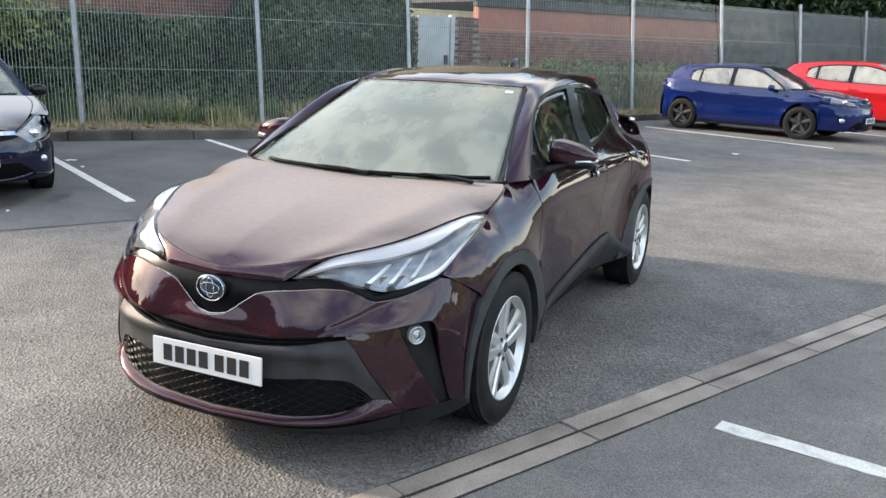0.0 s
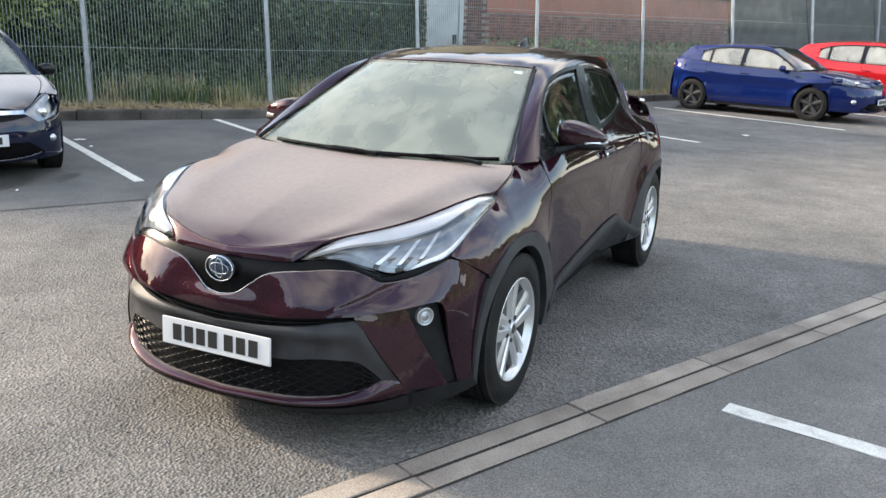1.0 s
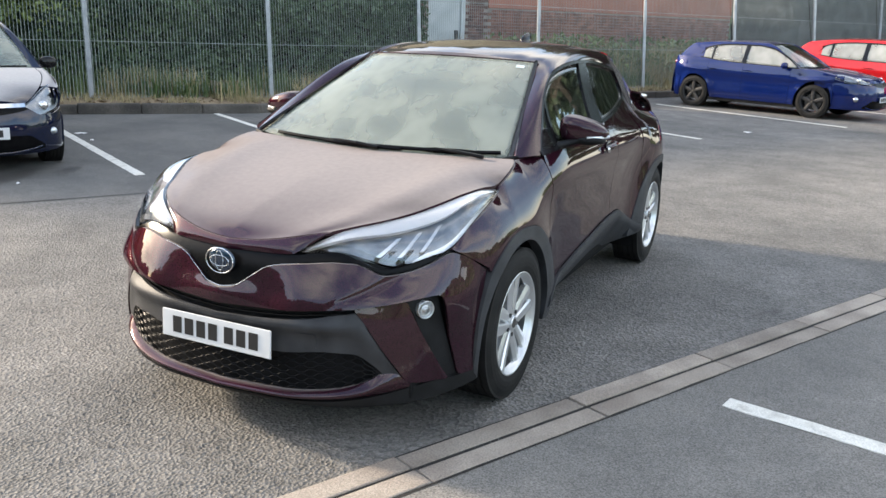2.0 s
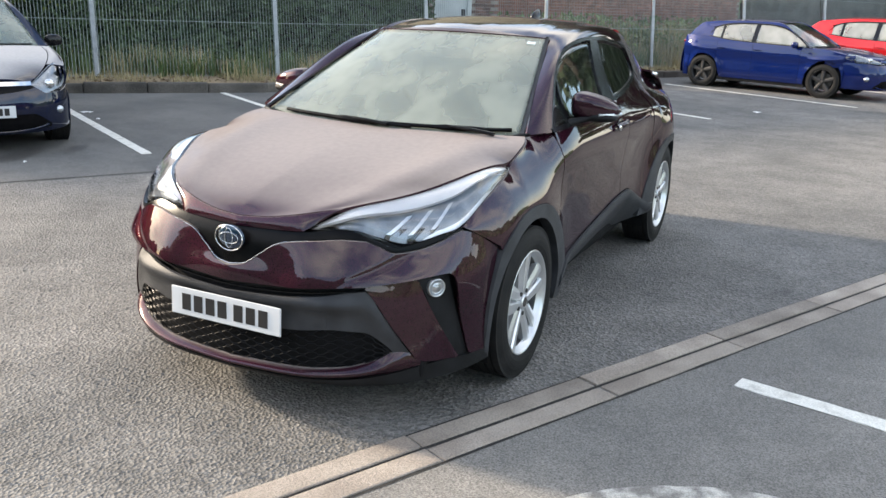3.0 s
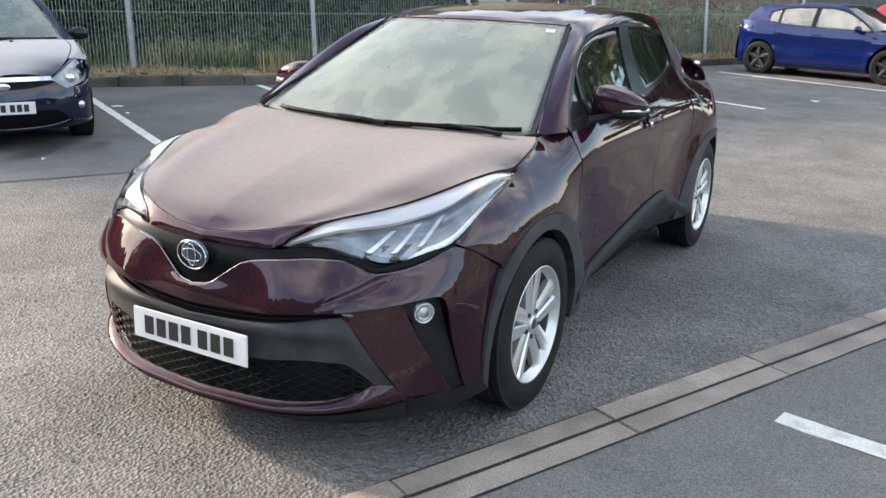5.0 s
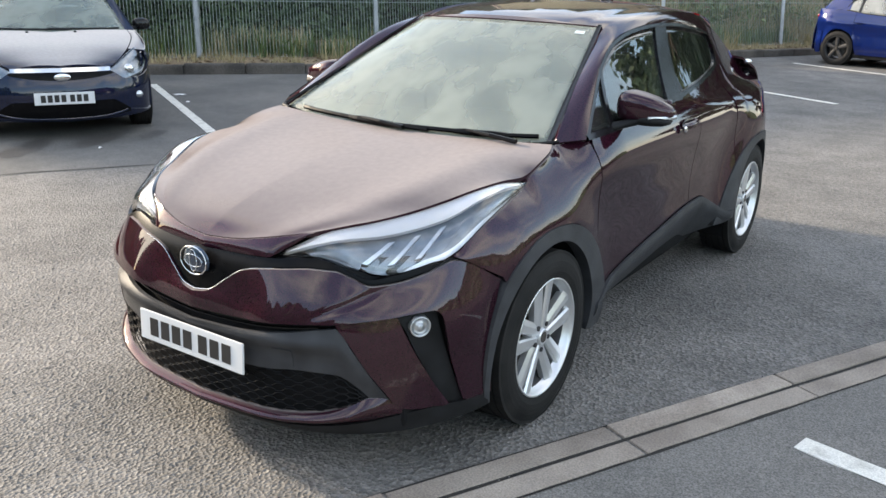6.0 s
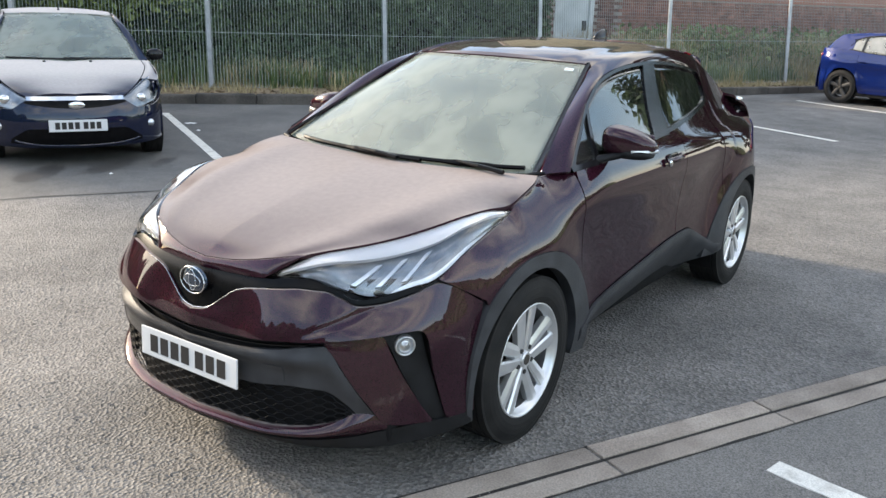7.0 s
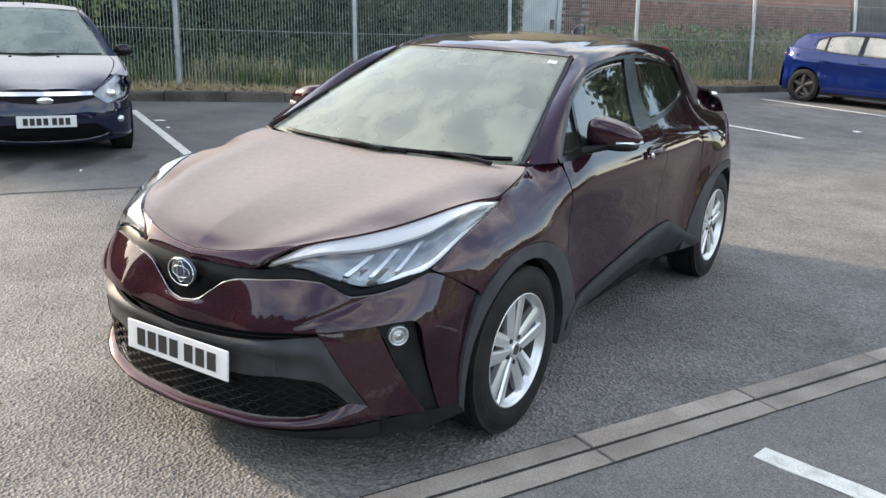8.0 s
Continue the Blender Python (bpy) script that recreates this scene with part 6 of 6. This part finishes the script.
    pair("bulb_cup", ellipsoid(lf(0.42, 0.42, -0.005), (0.05, 0.03, 0.045), 2.0, 8, 16), CHROME, lamps2)
    pair("lens", pane(lf, 0.0, 1.0, zero, one, 20, 8, 0.004), GLASS, lamps2)
    # bonnet, screen, roof
    def lid(t, s, out=0.0):
        p, q = mid(t), edge(t)
        a = abs(s)
        r = Vector((q.x * a, p.y + (q.y - p.y) * a * a, p.z + (q.z - p.z) * a ** 2.2 + 0.012 * math.sin(math.pi * a) + out))
        return Vector((math.copysign(r.x, s), r.y, r.z))

    part("bonnet", panel(lid, 0, 1, lambda a: -1.0, lambda a: 1.0, 20, 24), colour, c, smooth=True)
    for s in (0.30, -0.30):
        part("washer_jet", ellipsoid(lid(0.86, s, 0.006), (0.016, 0.020, 0.010), 2.0, 6, 10), BLACK_MATT, c, "small black washer jet", True)
    sl = spline([(-0.74, -0.98, 0.95), (-0.4, -1.06, 0.945), (0, -1.085, 0.943), (0.4, -1.06, 0.945), (0.74, -0.98, 0.95)])
    st = spline([(-0.55, -0.22, 1.40), (-0.3, -0.28, 1.415), (0, -0.30, 1.42), (0.3, -0.28, 1.415), (0.55, -0.22, 1.40)])
    sf = between(sl, st, 0.02, (0, -0.5, 0.85))
    part("windscreen", pane(sf, 0.0, 1.0, zero, one, 24, 12, 0.005), screen or SCREEN, c, "windscreen", True)
    for k, (a0, a1) in enumerate(((0.62, 0.12), (0.95, 0.48))):
        bm = bmesh.new()
        tube(bm, [sf(a0 + (a1 - a0) * t / 8, 0.03 + 0.02 * t / 8, 0.015) for t in range(9)], 0.009, 5)
        part("wiper", bm, BLACK_MATT, c)
    rz = curve((-0.26, 1.415), (0.0, 1.448), (0.4, 1.458), (1.0, 1.438), (1.4, 1.392), (1.62, 1.355))
    rw = curve((-0.26, 0.545), (0.3, 0.575), (1.2, 0.565), (1.62, 0.53))
    top_f = lambda y, s, o: Vector((s * rw(y), y, rz(y) - 0.035 * abs(s) ** 2.2 + o))
    part("roof", panel(top_f, -0.24, 1.64, lambda a: -1.0, lambda a: 1.0, 24, 16), colour, c, smooth=True)
    wt = curve((-0.95, 0.965), (-0.6, 1.19), (-0.3, 1.315), (0.05, 1.365), (0.5, 1.365), (0.9, 1.335), (1.15, 1.27), (1.28, 1.13))
    ri = spline([(0.745, -0.99, 0.955), (0.66, -0.62, 1.18), (0.565, -0.25, 1.398), (0.572, 0.2, 1.425), (0.572, 0.7, 1.415), (0.56, 1.25, 1.385), (0.53, 1.62, 1.33)])
    ro = spline([cabin(-0.97, 0.96), cabin(-0.6, 1.20), cabin(-0.3, 1.335), cabin(0.1, 1.375), cabin(0.7, 1.36), cabin(1.15, 1.285), cabin(1.50, 1.21)])
    pair("roof_rail", panel(between(ro, ri, 0.012, (0.7, 0, 0.7)), 0, 1, zero, one, 40, 6, 0.0), colour, c)
    glass = lambda y, z, o: cabin(y, z, o - 0.006)
    pair("window", pane(glass, -0.90, 0.24, belt, lambda y: max(belt(y) + 0.004, wt(y)), 20, 6), panes or CLEAR_GLASS, doors_f, "side window")
    pair("window", pane(glass, 0.26, 0.97, belt, wt, 16, 6), panes or CLEAR_GLASS, doors_r, "side window")
    pair("window", pane(glass, 1.0, 1.27, belt, lambda y: max(belt(y) + 0.004, wt(y)), 10, 6), panes or CLEAR_GLASS, c, "rear quarter light")
    pair("window_pillar", panel(lambda y, z, o: cabin(y, z, o + 0.002), 0.19, 0.28, belt, wt, 4, 6, 0.0), BLACK_GLOSS, doors_f)
    pair("window_pillar", panel(lambda y, z, o: cabin(y, z, o + 0.002), 0.955, 1.0, belt, wt, 4, 6, 0.0), BLACK_GLOSS, doors_r)
    for lo, hi in ((lambda y: belt(y) - 0.012, lambda y: belt(y) + 0.012), (lambda y: max(belt(y) + 0.006, wt(y) - 0.010), lambda y: max(belt(y) + 0.020, wt(y) + 0.014))):
        pair("window_trim", panel(lambda y, z, o: cabin(y, z, o + 0.005), -0.93, 1.27, lo, hi, 40, 2, 0.0), BLACK_GLOSS, c, "black window surround")
    tq = spline([cabin(1.20, 1.22), cabin(1.30, 1.09), flank_x(1.98, 1.04)])
    th = spline([(0.555, 1.35, 1.375), (0.545, 1.64, 1.32), (0.60, 2.03, 1.05)])
    pair("rear_pillar", panel(between(tq, th, 0.01, (0.8, 0.3, 0.4)), 0, 1, zero, one, 12, 6, 0.0), colour, c)
    lowq = lambda y, z, o: flank_x(y, z, o).lerp(cabin(y, z, o), 1.0)
    pair("rear_shoulder", panel(lowq, 1.20, 1.72, lambda y: belt(y) - 0.01, lambda y: max(belt(y) + 0.01, 1.235 - 0.30 * max(0.0, y - 1.25)), 12, 5, 0.0), colour, c)
    tg = spline([(0.53, 1.63, 1.335), (0.56, 1.84, 1.18), (0.60, 2.03, 1.03), (0.66, 2.08, 0.80), (0.70, 2.10, 0.55), (0.72, 2.08, 0.26)])
    hf = lambda t, s, o: Vector((s * tg(t).x, tg(t).y + 0.06 * (1 - s * s) + o, tg(t).z))
    part("tailgate", panel(hf, 0.40, 1.0, lambda a: -1.0, lambda a: 1.0, 16, 14), colour, c, smooth=True)
    part("rear_screen", pane(hf, 0.02, 0.38, lambda a: -0.95, lambda a: 0.95, 8, 12), CLEAR_GLASS, c, smooth=True)
    pair("tail_lamp", ellipsoid((0.655, 1.985, 0.935), (0.085, 0.085, 0.050), 2.6, 8, 16), LAMP_RED, c, "red tail lamp")

    def back(a, z, out=0.0):
        w = flank_x(1.72, z).x + 0.002
        return Vector((w * math.sin(a), 1.72 + 0.42 * max(0.0, math.cos(a)) ** 0.6, z))

    part("rear_bumper", panel(back, -1.56, 1.56, lambda a: 0.22, lambda a: 0.66, 36, 8), colour, c, smooth=True)
    bm = ellipsoid((half + 0.035, -0.70, 1.0), (0.095, 0.06, 0.065), 2.5, 10, 18)
    mir = pair("door_mirror", bm, shell or colour, c, "door mirror")
    if aerial:
        bm = bmesh.new()
        tube(bm, [(0, -0.08, 1.44), (0, -0.06, 1.475), (0, 0.08, 1.85)], [0.014, 0.004, 0.002], 6)
        part("roof_aerial", bm, BLACK_MATT, c, "thin black rod aerial")
    bm = bmesh.new()
    tube(bm, [(half - 0.09, -0.74, 0.95), (half - 0.02, -0.72, 0.965)], 0.025, 6)
    pair("mirror_arm", bm, BLACK_MATT, mir)
    part("dashboard", box(bmesh.new(), -0.68, 0.68, -0.9, -0.45, 0.7, 0.92, 0.04), CABIN, c)
    for s in (1, -1):
        seat = part("seat", box(bmesh.new(), s * 0.36 - 0.23, s * 0.36 + 0.23, -0.1, 0.4, 0.4, 0.6, 0.05), CABIN, c)
        part("backrest", box(bmesh.new(), s * 0.36 - 0.22, s * 0.36 + 0.22, 0.34, 0.48, 0.58, 1.12, 0.05), CABIN, seat)
        part("headrest", box(bmesh.new(), s * 0.36 - 0.12, s * 0.36 + 0.12, 0.42, 0.50, 1.14, 1.30, 0.03), CABIN, seat)
    part("rear_bench", box(bmesh.new(), -0.6, 0.6, 1.2, 1.4, 0.45, 1.05, 0.05), CABIN, c)
    if bars:
        at = Matrix.Translation((0, nf(0.43) - 0.016 + (nf(0.43) + 1.70) * (snout - 1), 0.43))
        number_plate(c, at, [(-0.205 + 0.058 * k, -0.205 + 0.058 * k + 0.042) for k in range(4)] + [(0.045 + 0.058 * k, 0.045 + 0.058 * k + 0.042) for k in range(3)])
    for sx, y in ((1, hub_f), (-1, hub_f), (1, hub_r), (-1, hub_r)):
        wheel(c, sx * (half - 0.135), y, wheel_r, wheel_r + 0.002, 0.20, rim_r, 0.086, spokes, False, metal or ALLOY)
    # parts were shaped about the origin: carry them to the car's place
    bpy.context.view_layer.update()
    for ob in scene.objects:
        if tail < 1.0 and ob not in before and ob.type == "MESH":
            for v in ob.data.vertices:
                if v.co.y < -1.70:
                    v.co.y = -1.70 + (v.co.y + 1.70) * snout
                if v.co.y > 1.45:
                    v.co.y = 1.45 + (v.co.y - 1.45) * tail
                if lift and v.co.y < -1.0 and v.co.z > 0.36 and not ob.parent.name.startswith("wheel"):
                    v.co.z += lift * min(1.0, (-1.0 - v.co.y) / 1.1) * min(1.0, (v.co.z - 0.36) / 0.3)
    for ob in scene.objects:
        if ob not in before and ob.parent == c and ob.name.startswith(("wheel", "number_plate")) and not ob.name.startswith("wheel_well"):
            ob.matrix_world = m @ ob.matrix_world
    return c


# Pale film paints the bright sky that the navy bonnet mirrors.
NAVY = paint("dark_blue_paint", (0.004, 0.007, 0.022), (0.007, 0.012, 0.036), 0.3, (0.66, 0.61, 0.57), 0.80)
BLUE = paint("bright_blue_paint", (0.0026, 0.009, 0.066), (0.005, 0.016, 0.108), 0.2, film=0.12)
RED = paint("red_paint", (0.42, 0.010, 0.014), (0.52, 0.016, 0.020), 0.1, film=0.05)
WHITE = paint("white_paint", (0.70, 0.70, 0.69), (0.78, 0.78, 0.77), 0.0, film=0.03)
DARK_ALLOY = surface("black_alloy", (0.010, 0.010, 0.011), (0.02, 0.02, 0.022), 9, (0.55, 0.65), 0.0, 0.0, local=True)
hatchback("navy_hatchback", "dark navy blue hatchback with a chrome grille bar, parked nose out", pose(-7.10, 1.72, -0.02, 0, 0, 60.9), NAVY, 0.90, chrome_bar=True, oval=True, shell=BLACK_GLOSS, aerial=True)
hatchback("blue_hatchback", "bright blue hatchback with black wheels parked in a bay", pose(0.32, 14.83, 0, 0, 0, 71.7) @ Matrix.Scale(0.965, 4), BLUE, 0.90, 0.330, 0.232, DARK_ALLOY, panes=PALE_GLASS, tail=0.72, snout=1.5, lift=0.10, slim=0.055, screen=SIDE_GLASS)
hatchback("red_hatchback", "bright red hatchback parked beyond a blue one", pose(2.55, 18.2, 0, 0, 0, 72.0) @ Matrix.Scale(1.04, 4), RED, 0.90, tail=0.8, panes=PALE_GLASS, shell=BLACK_GLOSS)
hatchback("white_hatchback", "white hatchback parked beyond a red one", pose(4.0, 20.4, 0, 0, 0, 72.0), WHITE, 0.90, panes=PALE_GLASS)


# ---- litter, dark patches and small stones on the asphalt ----
SCRAP = surface("white_paper_scrap", (0.66, 0.66, 0.64), (0.74, 0.74, 0.72), 40, (0.6, 0.8), local=True)
DARK_PATCH = surface("dark_patch_asphalt", (0.046, 0.043, 0.040), (0.080, 0.075, 0.069), 3.0, (0.5, 0.75), bump=0.003, grain=120, speck=0.3)
STONE = surface("grey_chipping", (0.11, 0.105, 0.10), (0.24, 0.225, 0.21), 30, (0.8, 0.95))
rng = random.Random(77)
for x, y, r in ((-6.86, 3.32, 0.10), (-6.30, 2.99, 0.04), (0.52, 10.13, 0.09), (-4.73, 0.66, 0.04)):
    bm = bmesh.new()
    ring = [bm.verts.new((math.cos(a) * r * rng.uniform(0.5, 1.1), math.sin(a) * r * rng.uniform(0.3, 0.7), rng.uniform(0.004, 0.018))) for a in (2 * math.pi * k / 9 for k in range(9))]
    mid = bm.verts.new((0, 0, 0.022))
    for a, b in zip(ring, ring[1:] + ring[:1]):
        bm.faces.new((a, b, mid))
    ob = part("paper_scrap", bm, SCRAP)
    ob.matrix_world = pose(x, y, 0, 0, 0, rng.uniform(0, 360))
    tagged(ob, "crumpled scrap of white paper lying on asphalt", "litter", "scraps of litter")


for k, (x, y, a, b) in enumerate(((-5.03, 0.83, 0.12, 0.34), (-4.93, 1.42, 0.08, 0.24), (-5.22, 0.25, 0.14, 0.40))):
    bm = bmesh.new()
    ring = []
    for q in range(90):
        t = 2 * math.pi * q / 90
        r = 1 + 0.35 * noise.noise(Vector((math.cos(t) * 2, math.sin(t) * 2, k * 7.0))) + rng.uniform(-0.10, 0.10)
        ring.append(bm.verts.new((math.cos(t) * a * r, math.sin(t) * b * r, 0.007)))
    bm.faces.new(ring)
    ob = part("dark_patch", bm, DARK_PATCH)
    ob.matrix_world = pose(x, y, 0, 0, 0, 20 + 8 * k)
    tagged(ob, "dark ragged patch on worn asphalt", "stain", "oil stains", "structure")


def stone_field(count, place, size, seed):
    r = random.Random(seed)
    verts, faces = [], []
    for _ in range(count):
        x, y = place(r)
        s = size * r.uniform(0.4, 1.5)
        k = len(verts)
        a = r.uniform(0, 6.28)
        verts += [(x + math.cos(a + q) * s * r.uniform(0.6, 1), y + math.sin(a + q) * s * r.uniform(0.6, 1), 0.0) for q in (0, 2.1, 4.2)] + [(x, y, s * r.uniform(0.5, 0.9))]
        faces += [(k, k + 1, k + 3), (k + 1, k + 2, k + 3), (k + 2, k, k + 3)]
    me = bpy.data.meshes.new("stones")
    me.from_pydata(verts, [], faces)
    return me


stuff("loose_chippings", stone_field(4500, lambda r: (r.uniform(-3.2, 1.2), r.uniform(-4.2, -1.2)), 0.0065, 5), STONE, "loose grey stone chippings on the asphalt", "gravel")
stuff("kerb_grit", stone_field(2500, lambda r: (CH0 + CH_DIR * r.uniform(-1, 9) + CH_SIDE * r.gauss(0.11, 0.16)).xy, 0.005, 6), STONE, "grit gathered along the channel kerb", "gravel")
